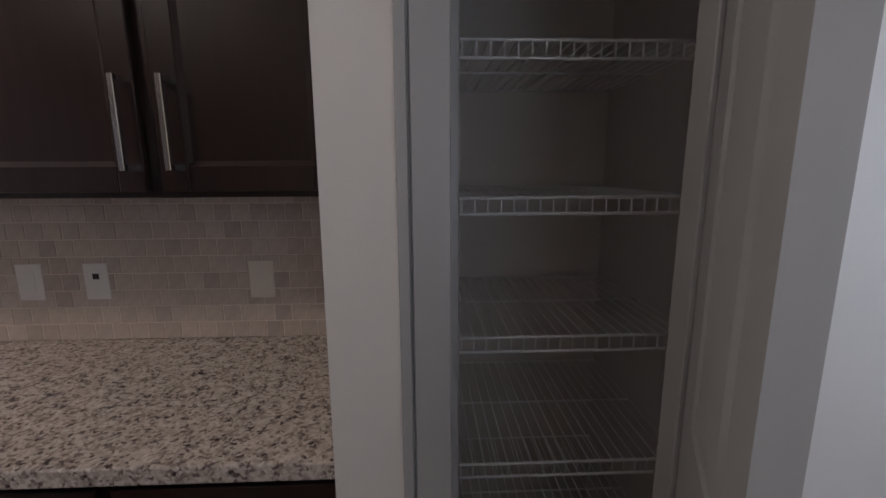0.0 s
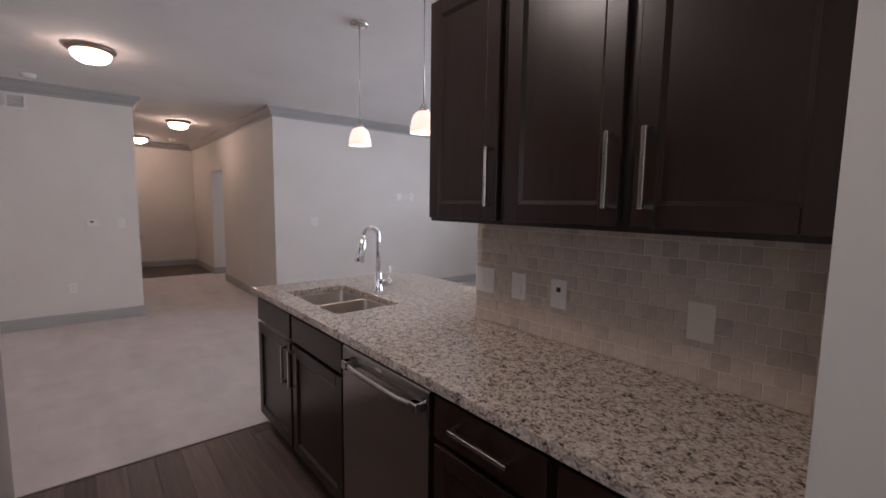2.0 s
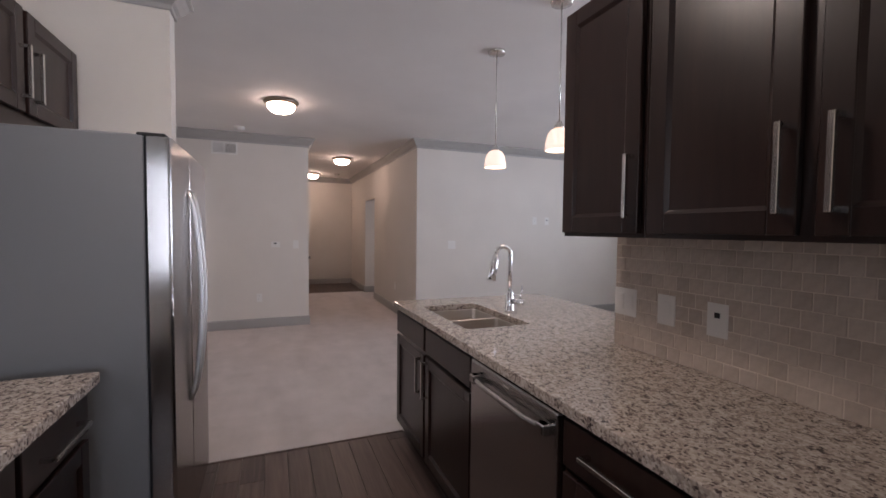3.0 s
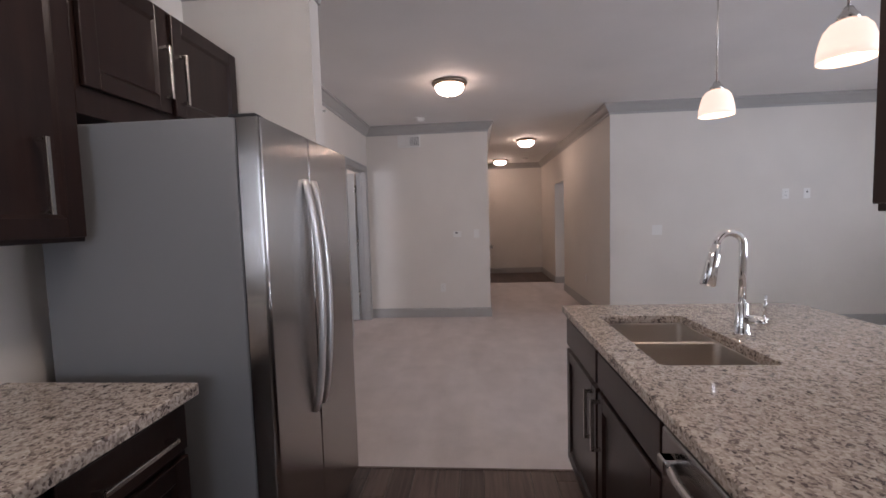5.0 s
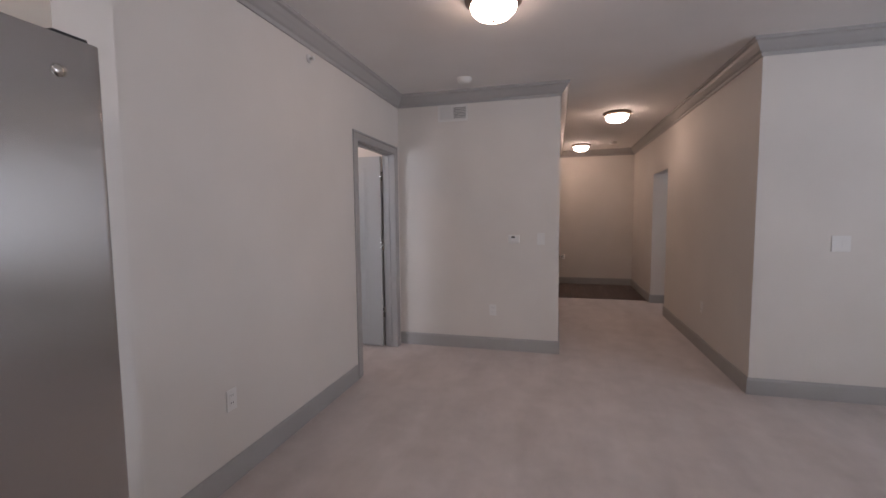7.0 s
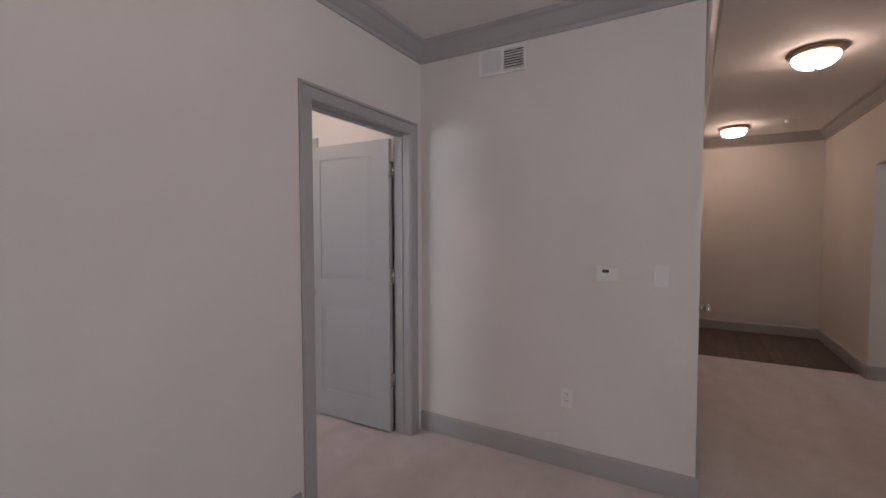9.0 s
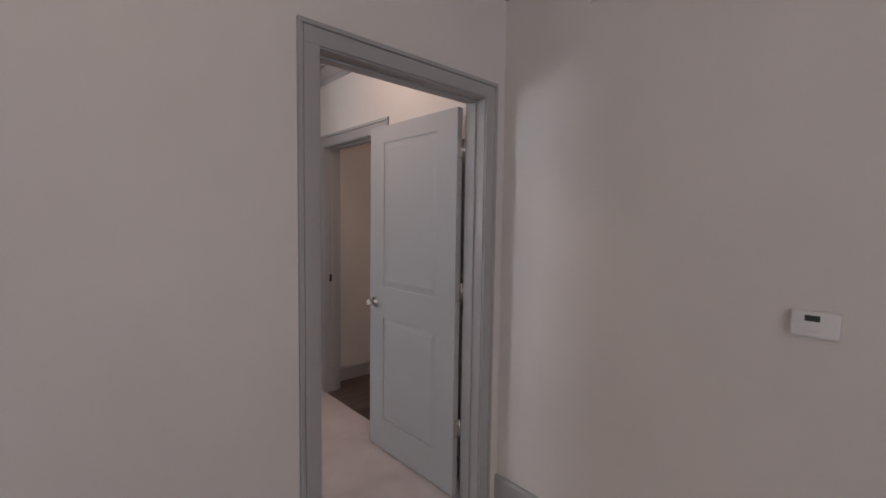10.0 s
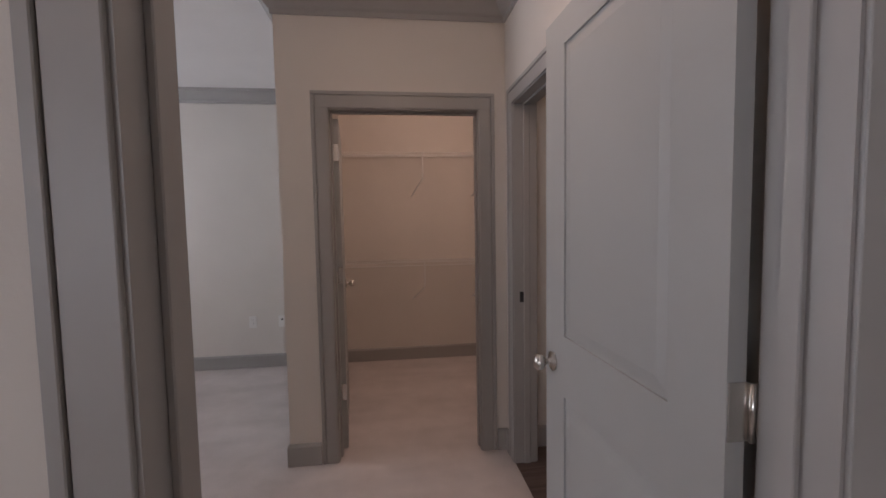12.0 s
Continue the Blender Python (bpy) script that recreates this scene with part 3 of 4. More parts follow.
def bowl(x0, x1, y0, y1, z0, z1, r):
    """An open basin with rounded corners and a drain dish."""
    bm, rings = bmesh.new(), []

    def ring(inset, z):
        pts = []
        rr = max(0.012, r - inset * 0.2)
        for cx, cy, a0 in ((x1 - inset - rr, y1 - inset - rr, 0), (x0 + inset + rr, y1 - inset - rr, 90), (x0 + inset + rr, y0 + inset + rr, 180), (x1 - inset - rr, y0 + inset + rr, 270)):
            for k in range(5):
                a = radians(a0 + 22.5 * k)
                pts.append(bm.verts.new((cx + rr * math.cos(a), cy + rr * math.sin(a), z)))
        return pts

    for inset, z in ((-0.0078, z1), (0.0, z1), (0.001, z1 - 0.006), (0.004, z0 + 0.03), (0.012, z0 + 0.01), (0.03, z0), (0.12, z0 - 0.004)):
        rings.append(ring(inset, z))
    for a, b in zip(rings, rings[1:]):
        for k in range(len(a)):
            bm.faces.new((a[k], a[(k + 1) % len(a)], b[(k + 1) % len(b)], b[k])).smooth = True
    bm.faces.new(rings[-1])
    bmesh.ops.recalc_face_normals(bm, faces=bm.faces)
    for f in bm.faces:
        f.normal_flip()
    return bm


sink = thing("kitchen_sink", (0, 0, 0), "double-bowl undermount stainless steel sink set in granite", "sink")
for x0, x1 in ((SX0 - 0.004, -2.668), (-2.652, SX1 + 0.004)):
    b = part("bowl", bowl(x0, x1, SY0 - 0.004, SY1 + 0.004, 0.695, 0.876, 0.026), SINK_STEEL, sink)
    part("drain", lathe([(0.0, 0), (0.018, 0.0), (0.03, 0.004), (0.042, 0.004), (0.044, 0.001)], 24, ((x0 + x1) / 2, 1.18, 0.6925)), CHROME, b, "chrome drain strainer")

faucet = thing("kitchen_faucet", (-2.632, 1.447, 0.915), "chrome gooseneck pull-down kitchen faucet behind sink", "faucet")
part("base", lathe([(0.0, 0), (0.03, 0), (0.03, 0.008), (0.025, 0.014), (0.025, 0.05), (0.024, 0.055), (0.021, 0.12), (0.017, 0.125), (0.0, 0.125)], 28), CHROME, faucet)
arcpts = [(0, 0, 0.12), (0, 0, 0.25)] + [(0, -0.049 + 0.049 * math.cos(a), 0.346 + 0.049 * math.sin(a)) for a in (math.pi * k / 14 * 0.97 for k in range(15))]
part("spout", add_tube(bmesh.new(), arcpts, 0.0135, 16), CHROME, faucet)
e = Vector(arcpts[-1])
d = (e - Vector(arcpts[-2])).normalized()
head = part("spray_head", add_tube(bmesh.new(), [e, e + d * 0.035, e + d * 0.04, e + d * 0.09, e + d * 0.155, e + d * 0.162], [0.016, 0.018, 0.021, 0.024, 0.029, 0.025], 20), CHROME, faucet)
part("button", add_box(bmesh.new(), -0.006, 0.006, e.y - 0.022, e.y - 0.014, e.z - 0.085, e.z - 0.06, bevel=0.002), DARK, head)
part("lever_hub", add_tube(bmesh.new(), [(0.012, 0.008, 0.062), (0.060, 0.040, 0.060), (0.072, 0.048, 0.059), (0.074, 0.0495, 0.059)], [0.019, 0.0205, 0.0205, 0.014], 20), CHROME, faucet)
part("lever", add_tube(bmesh.new(), [(0.062, 0.041, 0.076), (0.064, 0.043, 0.12), (0.067, 0.045, 0.165)], [0.0065, 0.0055, 0.0045], 10), CHROME, faucet)

# ---- dishwasher ----
dw = thing("dishwasher", (0, 0, 0), "stainless steel dishwasher under granite worktop", "dishwasher")
part("tub", box(-1.99, -1.405, 0.93, 1.50, 0.10, 0.87), DARK, dw)
part("door", box(-1.988, -1.408, 0.878, 0.93, 0.115, 0.868, bevel=0.008, segments=3), STEEL, dw)
part("kick_plate", box(-1.988, -1.408, 0.955, 0.975, 0.0, 0.105), DARK, dw)
pts = [(-1.918 + 0.465 * k / 12, 0.866 - 0.016 * min(1, math.sin(math.pi * k / 12) * 2.2), 0.806) for k in range(13)]
part("handle", add_tube(bmesh.new(), pts, 0.0115, 12), STEEL, dw, "bowed steel bar handle")
for x in (-1.918, -1.453):
    part("handle_mount", box(x - 0.02, x + 0.02, 0.846, 0.879, 0.788, 0.824, bevel=0.005, segments=2), STEEL, dw)
part("badge", box(-1.72, -1.675, 0.8765, 0.8785, 0.842, 0.852), NICKEL, dw)

# ---- refrigerator ----
fr = thing("refrigerator", (0, 0, 0), "side-by-side stainless steel refrigerator with grey sides", "refrigerator")
part("body", box(-3.098, -2.232, -1.02, -0.324, 0.03, 1.738, bevel=0.006, segments=2), FRIDGE_SIDE, fr, "grey textured enamel body")
part("gasket", box(-3.09, -2.238, -0.324, -0.312, 0.06, 1.73), DARK, fr, "dark door gasket")
part("grille", box(-3.09, -2.245, -0.36, -0.345, 0.0, 0.07), DARK, fr)
for x0, x1, outer_side in ((-2.598, -2.222, 1), (-3.106, -2.606, -1)):
    bm = bmesh.new()
    r, n = 0.016, 8
    prof = [(x0, -0.312), (x1, -0.312)]
    cx = x1 - r if outer_side > 0 else x0 + r
    if outer_side > 0:
        prof += [(cx + r * math.cos(a), -0.236 - r + r * math.sin(a)) for a in (math.pi / 2 * k / n for k in range(n + 1))] + [(x0 + 0.004, -0.236), (x0, -0.240)]
    else:
        prof += [(x1, -0.240), (x1 - 0.004, -0.236)] + [(cx + r * math.cos(a), -0.236 - r + r * math.sin(a)) for a in (math.pi / 2 + math.pi / 2 * k / n for k in range(n + 1))]
    slab_outline(bm, prof, 0.075, 1.732)
    for f in bm.faces:
        f.smooth = abs(f.normal.z) < 0.5
    d = part("door", bm, STEEL, fr, "brushed stainless steel door")
    d.data.set_sharp_from_angle(angle=radians(28))
    hx = -2.545 if outer_side > 0 else -2.628
    bm = bmesh.new()
    rings = []
    for k in range(25):
        u = k / 24
        z = 0.64 + 0.925 * u
        bow = math.sin(math.pi * u) ** 0.7 * 0.046 + 0.004
        w, th = 0.019, 0.010
        rings.append([bm.verts.new((hx + sx * w, -0.236 + bow + sy * th, z)) for sx, sy in ((-0.8, -1), (0.8, -1), (1, -0.5), (1, 0.5), (0.85, 1), (-0.85, 1), (-1, 0.5), (-1, -0.5))])
    for a, b in zip(rings, rings[1:]):
        for k in range(8):
            bm.faces.new((a[k], a[(k + 1) % 8], b[(k + 1) % 8], b[k])).smooth = True
    bm.faces.new(rings[0])
    bm.faces.new(rings[-1])
    bmesh.ops.recalc_face_normals(bm, faces=bm.faces)
    part("handle", bm, HANDLE, d, "long bowed steel handle")
    hx0 = x1 - 0.07 if outer_side > 0 else x0 + 0.01
    part("hinge_cover", box(hx0, hx0 + 0.06, -0.345, -0.255, 1.733, 1.746, bevel=0.004, segments=2), DARK, fr)
part("emblem", lathe([(0.0, 0), (0.011, 0), (0.011, 0.002), (0.0, 0.002)], 16), NICKEL, fr)
bpy.data.objects["emblem"].matrix_local = Matrix.Translation((-3.03, -0.236, 1.67)) @ Matrix.Rotation(radians(-90), 4, "X")


# ---- lamps ----
def flush_lamp(x, y, label, glass=None):
    ob = thing("ceiling_lamp", (x, y, CEIL), label, "ceiling lamp", "flush ceiling lamps")
    part("pan", lathe([(0.0, 0.0), (0.165, 0.0), (0.172, -0.012), (0.168, -0.024), (0.150, -0.032), (0.140, -0.040), (0.0, -0.040)], 40), BRONZE, ob, "brushed bronze ring")
    part("shade", lathe([(0.136, -0.038), (0.138, -0.05), (0.128, -0.078), (0.104, -0.102), (0.068, -0.118), (0.03, -0.125), (0.0, -0.126)], 40), glass or LAMP_GLASS, ob, "lit frosted glass bowl")
    part("finial", lathe([(0.0, -0.124), (0.012, -0.127), (0.012, -0.133), (0.005, -0.140), (0.0, -0.141)], 16), BRONZE, ob)
    return ob


flush_lamp(-5.10, 0.207, "lit bowl ceiling lamp in living room")
flush_lamp(-8.37, 1.312, "lit bowl ceiling lamp in hallway", HALL_GLASS)
flush_lamp(-10.83, 1.01, "lit bowl ceiling lamp over entry", HALL_GLASS)
flush_lamp(-1.75, 0.13, "lit bowl ceiling lamp in kitchen", KITCHEN_GLASS)
# unseen lamp, assumed here to warm the upper bedroom wall
flush_lamp(-6.25, -1.85, "unseen bowl ceiling lamp assumed inside bedroom", HALL_GLASS)
flush_lamp(-6.55, -3.75, "lit bowl ceiling lamp in closet", CLOSET_GLASS)
# lamp added out of view to light the bathroom
flush_lamp(-8.1, -2.2, "unseen bowl ceiling lamp added to light bathroom")


def pendant(x, y):
    ob = thing("pendant_lamp", (x, y, CEIL), "opal glass dome pendant lamp hanging over peninsula", "pendant lamp", "pendants over peninsula")
    part("canopy", lathe([(0.0, 0.0), (0.062, 0.0), (0.064, -0.008), (0.058, -0.022), (0.02, -0.03), (0.0, -0.031)], 32), NICKEL, ob, "brushed nickel canopy")
    part("cord", add_tube(bmesh.new(), [(0, 0, -0.03), (0, 0, -0.68)], 0.004, 8), NICKEL, ob, "thin rod")
    part("socket", lathe([(0.0, -0.668), (0.012, -0.670), (0.02, -0.688), (0.028, -0.696), (0.03, -0.714), (0.0, -0.715)], 24), NICKEL, ob)
    out = [(0.026, -0.712), (0.046, -0.720), (0.062, -0.741), (0.071, -0.770), (0.077, -0.802), (0.079, -0.836)]
    part("shade", lathe(out + [(r - 0.004, z) for r, z in out[::-1]], 36), PENDANT_GLASS, ob, "glowing opal glass dome")
    data = bpy.data.lights.new("bulb", "POINT")
    data.energy, data.color, data.shadow_soft_size = 1.6, WARM, 0.03
    b = new("bulb", data)
    b.location = (x, y, CEIL - 0.80)
    return ob


pendant(-3.165, 1.625)
pendant(-2.42, 1.625)


# ---- wall plates, vent, detectors ----
def plate(m, w, h, kind, label, category, mat=None):
    """A wall plate; local x along the wall, y out of it, z up, centred."""
    mat = mat or PLASTIC
    ob = thing("wall_plate", (0, 0, 0), label, category, "wall plates")
    part("cover", box(-w / 2, w / 2, 0, 0.006, -h / 2, h / 2, bevel=0.0022, segments=2), mat, ob)
    n = max(1, round(w / 0.075)) if kind == "switch" else 1
    for i in range(n):
        cx = (i - (n - 1) / 2) * 0.046
        if kind == "switch":
            part("rocker", box(cx - 0.0165, cx + 0.0165, 0.004, 0.0075, -0.033, 0.033, bevel=0.0015), mat, ob)
        elif kind == "outlet":
            for z in (-0.02, 0.02):
                r = part("socket", box(cx - 0.017, cx + 0.017, 0.004, 0.008, z - 0.0145, z + 0.0145, bevel=0.003, segments=2), mat, ob)
                for sx in (-0.0065, 0.0065):
                    part("slot", box(cx + sx - 0.0013, cx + sx + 0.0013, 0.0075, 0.0083, z - 0.002, z + 0.008), DARK, r)
        elif kind == "jack":
            part("jack", box(-0.009, 0.009, 0.004, 0.008, 0.008, 0.026), DARK, ob, "black socket opening")
    for z in (-h / 2 + 0.012, h / 2 - 0.012):
        bm = lathe([(0.0, 0), (0.003, 0), (0.003, 0.0008), (0, 0.0008)], 10)
        bmesh.ops.transform(bm, matrix=Matrix.Translation((0, 0.006, z)) @ Matrix.Rotation(radians(-90), 4, "X"), verts=bm.verts)
        part("screw", bm, mat, ob)
    ob.matrix_world = m
    return ob


BS = 1.5065
plate(pose(-1.775, BS, 1.108, 0, 0, 180), 0.118, 0.116, "switch", "white double rocker switch plate on travertine tile", "switch")
plate(pose(-1.573, BS, 1.108, 0, 0, 180), 0.078, 0.116, "switch", "white rocker switch plate on travertine tile", "switch")
plate(pose(-1.371, BS, 1.108, 0, 0, 180), 0.074, 0.116, "jack", "white plate with black jack on travertine tile", "outlet")
plate(pose(-0.861, BS, 1.108, 0, 0, 180), 0.078, 0.12, "blank", "beige blank wall plate on travertine tile", "wall plate", BEIGE_PLASTIC)
plate(pose(-6.9, 0.433, 1.178, 0, 0, -90), 0.074, 0.118, "switch", "white rocker switch plate on greige wall", "switch")
plate(pose(-6.9, -0.056, 0.425, 0, 0, -90), 0.072, 0.116, "outlet", "white duplex outlet low on greige wall", "outlet")
plate(pose(-6.24, 2.60, 1.188, 0, 0, -90), 0.118, 0.118, "switch", "white double switch plate on west wall", "switch")
plate(pose(-6.24, 4.05, 1.57, 0, 0, -90), 0.074, 0.118, "outlet", "white outlet plate high on west wall", "outlet")
plate(pose(-6.24, 4.285, 1.57, 0, 0, -90), 0.074, 0.118, "jack", "white cable plate high on west wall", "outlet")
plate(pose(-7.377, 2.05, 0.45, 0, 0, 180), 0.072, 0.116, "outlet", "white duplex outlet low on hallway wall", "outlet")
plate(pose(-4.317, -1.085, 0.455, 0, 0, 0), 0.072, 0.116, "outlet", "white duplex outlet low on wall beside refrigerator", "outlet")
plate(pose(-4.79, -4.97, 0.458, 0, 0, 0), 0.072, 0.116, "outlet", "white duplex outlet low on bedroom wall", "outlet")
plate(pose(-5.07, -4.97, 0.457, 0, 0, 0), 0.072, 0.116, "jack", "white cable plate low on bedroom wall", "outlet")

th = thing("thermostat", (0, 0, 0), "white digital thermostat with small dark display", "thermostat")
part("case", box(-0.058, 0.058, 0, 0.024, -0.04, 0.04, bevel=0.006, segments=2), PLASTIC, th)
part("display", box(-0.012, 0.024, 0.022, 0.0248, 0.010, 0.028), SCREEN, th, "dark liquid crystal display")
for k in range(2):
    part("button", box(-0.012 + 0.022 * k, 0.002 + 0.022 * k, 0.022, 0.026, -0.022, -0.014, bevel=0.001), PLASTIC, th)
th.matrix_world = pose(-6.9, 0.162, 1.176, 0, 0, -90)

vent = thing("return_air_vent", (0, 0, 0), "white double-grille air vent below crown moulding", "air vent")
# near-black sheet: the shade inside the duct is put into its colour
part("duct_shade", box(-0.14, 0.14, 0.0, 0.002, -0.065, 0.065), DARK, vent)
bm = bmesh.new()
add_box(bm, -0.158, 0.158, 0, 0.010, 0.063, 0.084, bevel=0.002)
add_box(bm, -0.158, 0.158, 0, 0.010, -0.084, -0.063, bevel=0.002)
for x in (-0.149, 0.0, 0.149):
    add_box(bm, x - 0.010, x + 0.010, 0, 0.010, -0.064, 0.064)
part("frame", bm, PLASTIC, vent)
for side, tilt in ((-1, 42), (1, -42)):
    for k in range(8):
        bm = box(-0.066, 0.066, -0.0012, 0.0012, -0.0085, 0.0085)
        bmesh.ops.transform(bm, matrix=Matrix.Translation((side * 0.0745, 0.007, -0.056 + 0.016 * k)) @ Matrix.Rotation(radians(tilt), 4, "X"), verts=bm.verts)
        part("slat", bm, PLASTIC, vent)
vent.matrix_world = pose(-6.9, -0.475, 2.486, 0, 0, -90)

sm = thing("smoke_detector", (-6.50, -0.265, CEIL), "round white smoke detector on ceiling", "smoke detector")
part("base", lathe([(0.0, 0), (0.068, 0), (0.068, -0.014), (0.0, -0.014)], 32), PLASTIC, sm)
part("cover", lathe([(0.062, -0.014), (0.060, -0.03), (0.048, -0.042), (0.0, -0.044)], 32), PLASTIC, sm)
sm2 = thing("smoke_detector", (-10.69, 1.55, CEIL), "round white smoke detector on hallway ceiling", "smoke detector")
part("base", lathe([(0.0, 0), (0.068, 0), (0.068, -0.014), (0.0, -0.014)], 32), PLASTIC, sm2)
part("cover", lathe([(0.062, -0.014), (0.060, -0.03), (0.048, -0.042), (0.0, -0.044)], 32), PLASTIC, sm2)
sp = thing("sprinkler_head", (-5.18, -1.085, 2.51), "small chrome sidewall sprinkler under crown moulding", "sprinkler")
for nm, prof in (("escutcheon", [(0.0, 0), (0.03, 0), (0.028, 0.006), (0.012, 0.010), (0.0, 0.010)]), ("nozzle", [(0.0, 0.01), (0.008, 0.01), (0.007, 0.035), (0.016, 0.038), (0.016, 0.041), (0.0, 0.041)])):
    bm = lathe(prof, 20)
    bmesh.ops.rotate(bm, verts=bm.verts, matrix=Matrix.Rotation(radians(-90), 3, "X"))
    part(nm, bm, PLASTIC, sp)

# closed entry-hall door, known by its frame and knob
hd = door_leaf("hall_door", pose(-8.10, 0.576, 0.015, 0, 0, 0), 0.80, 2.03, "grey painted two-panel hallway door, closed", hinges=False)


# ---- wire shelves ----
def wire_shelf(name, x0, x1, back, front, z, label, rod=False, cross=0.0254, lip=0.032):
    ob = thing(name, (0, 0, 0), label, "shelf", "coated wire shelves")
    sgn = 1 if front > back else -1
    bm = bmesh.new()
    n = int((x1 - x0) / cross)
    for k in range(n + 1):
        x = x0 + (x1 - x0) * k / n
        add_box(bm, x - 0.0014, x + 0.0014, back, front, z - 0.0014, z + 0.0014)
        add_box(bm, x - 0.0014, x + 0.0014, front - sgn * 0.001, front + sgn * 0.0018, z - lip, z + 0.001)
    part("wire_grid", bm, WIRE, ob)
    for y, zz in ((back + sgn * 0.008, z), ((back + front) / 2, z - 0.003), (front, z), (front, z - lip)):
        part("rail", add_tube(bmesh.new(), [(x0, y, zz), (x1, y, zz)], 0.0032, 8), WIRE, ob)
    if not rod:
        for x in (x0, x1):
            s = 1 if x == x0 else -1
            part("end_bracket", box(x - 0.001 * s, x + 0.016 * s, front - sgn * 0.034, front + sgn * 0.006, z - lip - 0.008, z + 0.006, bevel=0.002), WIRE, ob, "white plastic end bracket")
    return ob


for z in (1.682, 1.392, 1.102, 0.806, 0.52, 0.24):
    wire_shelf("pantry_shelf", -0.37, 0.23, 1.513, 1.00, z, "white coated wire shelf inside pantry")
for z in (2.075, 1.035):
    sh = wire_shelf("closet_shelf", -7.375, -5.675, -4.968, -4.67, z, "white coated wire shelf on closet wall", True)
    for x in (-6.48, -7.1):
        part("brace", add_tube(bmesh.new(), [(x, -4.668, z + 0.004), (x, -4.664, z - 0.20), (x + 0.004, -4.672, z - 0.245), (x + 0.10, -4.963, z - 0.40)], 0.0055, 8), WIRE, sh, "white diagonal shelf brace")

# ---- windows ----
def window(name, m, w, h, label):
    """Frame, sashes, glass, sill and lowered slat blind; local x along the wall, y into the room, origin at the bottom centre of the inner face."""
    ob = thing(name, (0, 0, 0), label, "window", "", "structure")
    for s in (-1, 1):
        part("window_frame", box(s * w / 2, s * (w / 2 - 0.05), -0.115, -0.03, 0, h), PLASTIC, ob)
    part("window_frame", box(-w / 2, w / 2, -0.115, -0.03, h - 0.05, h), PLASTIC, ob)
    part("window_frame", box(-w / 2, w / 2, -0.115, -0.03, 0, 0.05), PLASTIC, ob)
    part("mullion", box(-0.03, 0.03, -0.11, -0.035, 0.05, h - 0.05), PLASTIC, ob)
    for s in (-1, 1):
        pane = part("pane", box(s * 0.03, s * (w / 2 - 0.05), -0.112, -0.106, 0.05, h - 0.05), GLASS, ob, "clear glass pane")
        pane.visible_shadow = False
    part("window_sill", box(-w / 2 - 0.05, w / 2 + 0.05, -0.03, 0.04, -0.025, 0.0, bevel=0.004), TRIM, ob)
    part("head_rail", box(-w / 2 + 0.01, w / 2 - 0.01, -0.028, 0.012, h - 0.04, h - 0.002), PLASTIC, ob)
    me = None
    for k in range(int((h - 0.06) / 0.045)):
        bm = box(-w / 2 + 0.012, w / 2 - 0.012, -0.0235, 0.0235, -0.0012, 0.0012)
        bmesh.ops.rotate(bm, verts=bm.verts, matrix=Matrix.Rotation(radians(14), 3, "X"))
        s = part("slat", bm, PLASTIC, ob)
        if me:
            s.data = me
        me = s.data
        s.location = (0, -0.005, 0.02 + 0.045 * k)
    ob.matrix_world = m
    return ob


for i, (c, w) in enumerate(NORTH_WINDOWS):
    window("window_%d" % (i + 1), pose(c, NORTH, 0.8, 0, 0, 180), w, 1.5, "white framed window with open slat blind")
window("window_4", pose(EAST, -0.15, 0.8, 0, 0, 90), 1.4, 1.4, "white framed kitchen window with open slat blind")
# unseen window added round the pantry fill light, none is known there
window("window_6", pose(0.07, -1.085, 0.9, 0, 0, 0), 0.86, 1.2, "small added kitchen window, unseen, bringing daylight to the pantry")
window("window_5", pose(-8.4, 5.0, 0.8, 0, 0, 180), 1.3, 1.4, "white framed window with open slat blind")
window("window_3", pose(-1.5, -3.6, 0.75, 0, 0, 90), 1.6, 1.5, "white framed bedroom window with open slat blind")

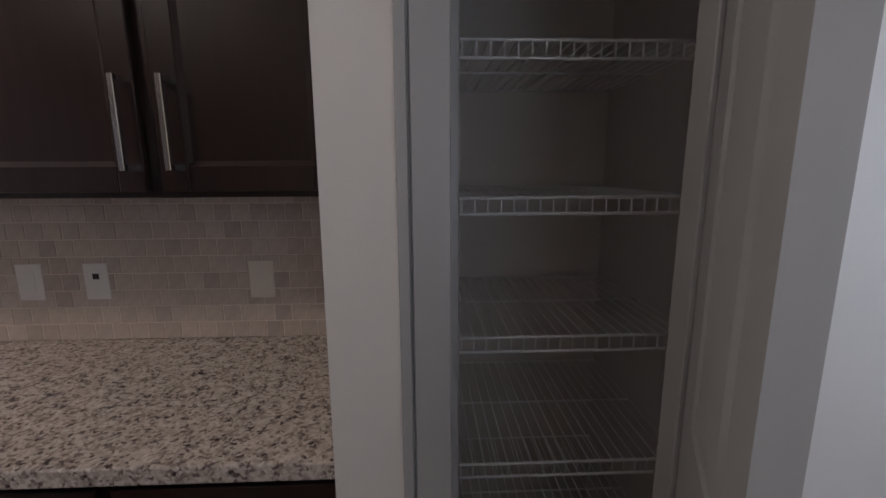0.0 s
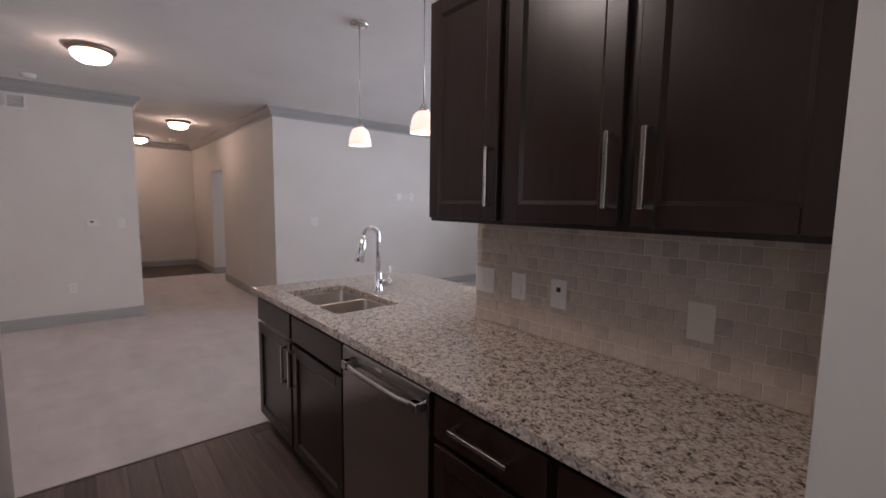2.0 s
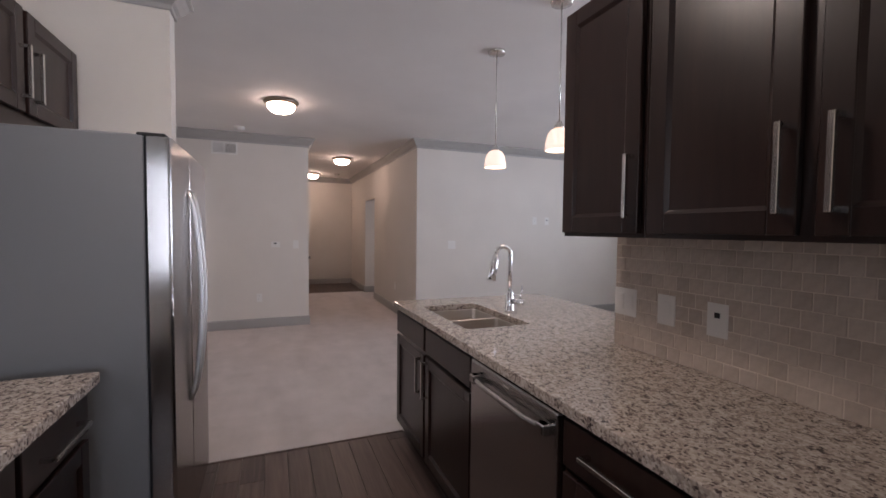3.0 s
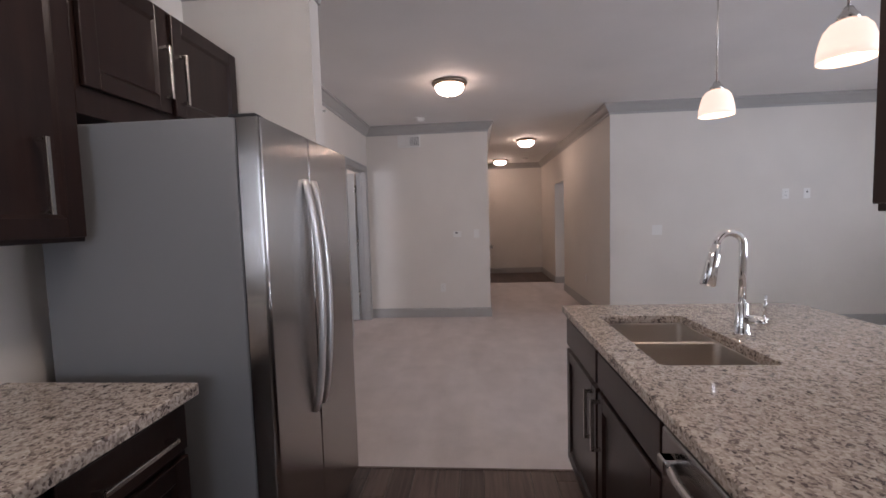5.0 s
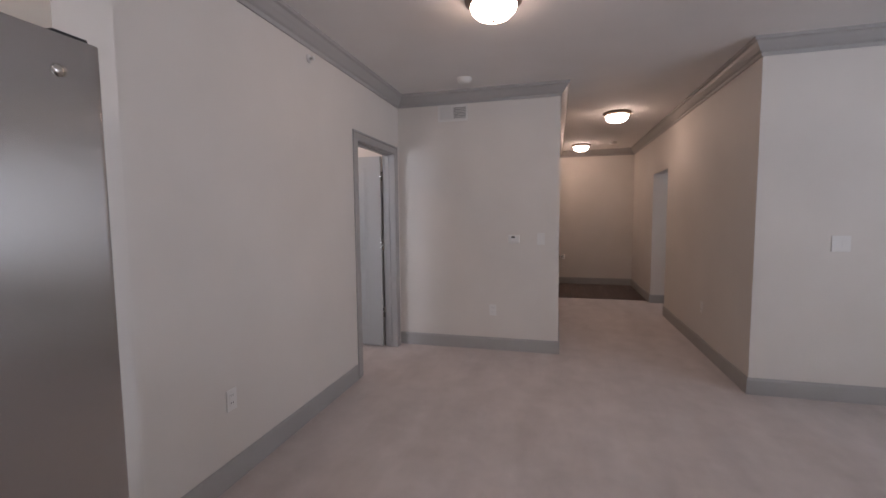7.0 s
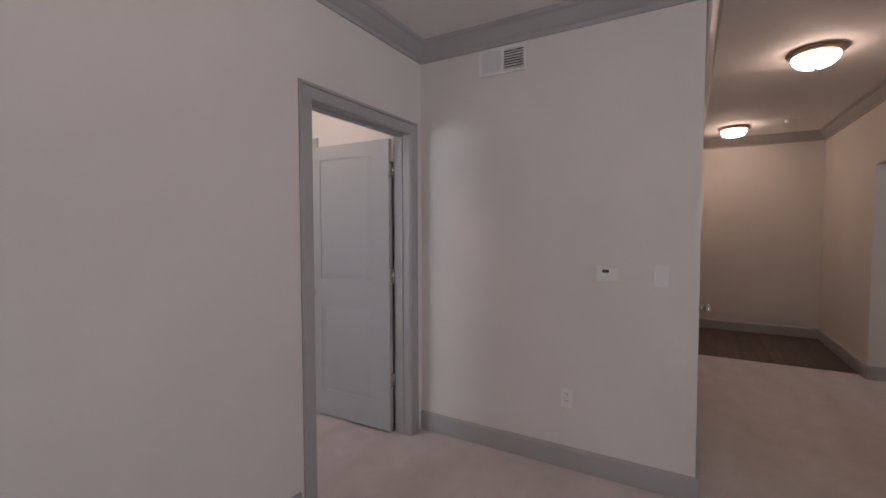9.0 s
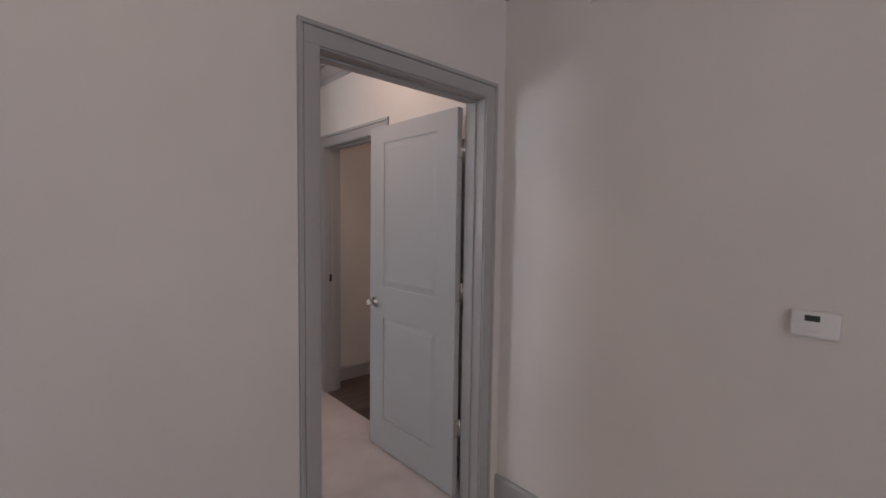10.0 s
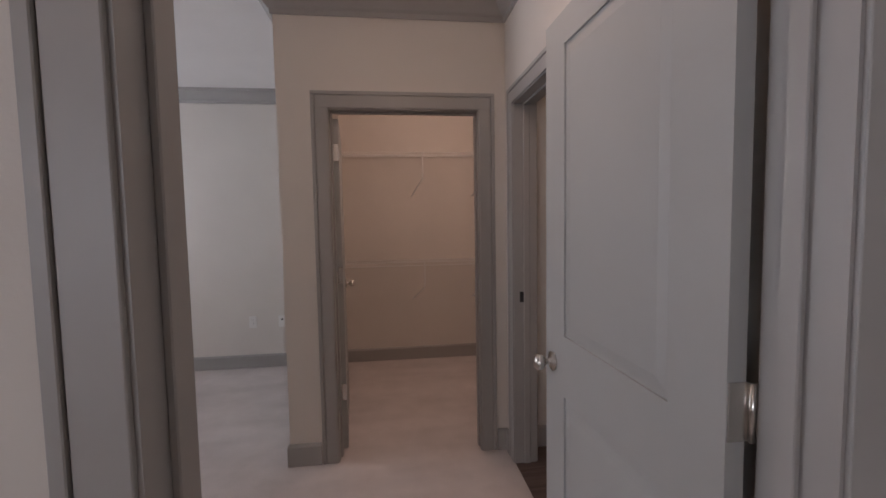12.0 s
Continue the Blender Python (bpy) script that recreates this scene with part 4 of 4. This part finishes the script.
# ---- floor planks and tiles ----
def planks(name, x0, x1, y0, y1, width, length, label):
    """Boards laid along x."""
    ob = thing(name, (0, 0, 0), label, "floor", "", "structure")
    part("underlay", box(x0, x1, y0, y1, -0.03, -0.012), DARK, ob)
    rng = random.Random(4)
    y = y0
    while y < y1 - 0.005:
        w = min(width, y1 - y)
        x = x0 - rng.random() * length
        while x < x1:
            a, b = max(x, x0), min(x + length, x1)
            if b - a > 0.02:
                bm = box(a + 0.0008, b - 0.0008, y + 0.0008, y + w - 0.0008, -0.012, -0.001, bevel=0.0012)
                p = part("plank", bm, FLOOR_WOOD, ob)
            x += length
        y += width
    return ob


planks("wood_floor_kitchen", -3.2, EAST, -1.085, 1.645, 0.127, 1.22, "dark brown wood plank kitchen floor")
planks("wood_floor_entry", -11.6, -10.0, 0.61, 2.05, 0.127, 1.22, "dark brown wood plank entry floor")
planks("wood_floor_bath", -9.1, -6.86, -3.12, -1.21, 0.127, 1.22, "dark brown wood plank bathroom floor")
tagged(mesh_object("carpet_edge_trim", box(-3.212, -3.196, -0.40, 0.95, -0.002, 0.004, bevel=0.0015), FLOOR_WOOD), "thin dark wood strip between carpet and planks", "trim", "", "structure")

bs = thing("backsplash", (0, 0, 0), "tumbled beige travertine tile backsplash above granite", "backsplash", "", "structure")
part("grout", box(-1.834, -0.494, 1.5055, 1.5145, 0.9155, UP0), GROUT, bs)
rng = random.Random(7)
TW, THT, J = 0.0508, 0.0508, 0.0035
rows = int((UP0 - 0.9155) / (THT + J)) + 1
shared = {}
for r in range(rows):
    z0 = 0.9165 + r * (THT + J)
    z1 = min(z0 + THT, UP0 - 0.001)
    if z1 - z0 < 0.008:
        continue
    x = -1.834 - (TW / 2 if r % 2 else 0)
    while x < -0.495:
        a, b = max(x, -1.833), min(x + TW, -0.4955)
        if b - a > 0.008:
            key = (round(b - a, 4), round(z1 - z0, 4))
            if key not in shared:
                bm = box(0, b - a, 0, 0.008, 0, z1 - z0, bevel=0.0012)
                t = part("tile", bm, TILE, bs)
                shared[key] = t.data
            else:
                t = new("tile", shared[key])
                t.parent = bs
            t.location = (a, 1.5035 - rng.random() * 0.0012, z0)
        x += TW + J
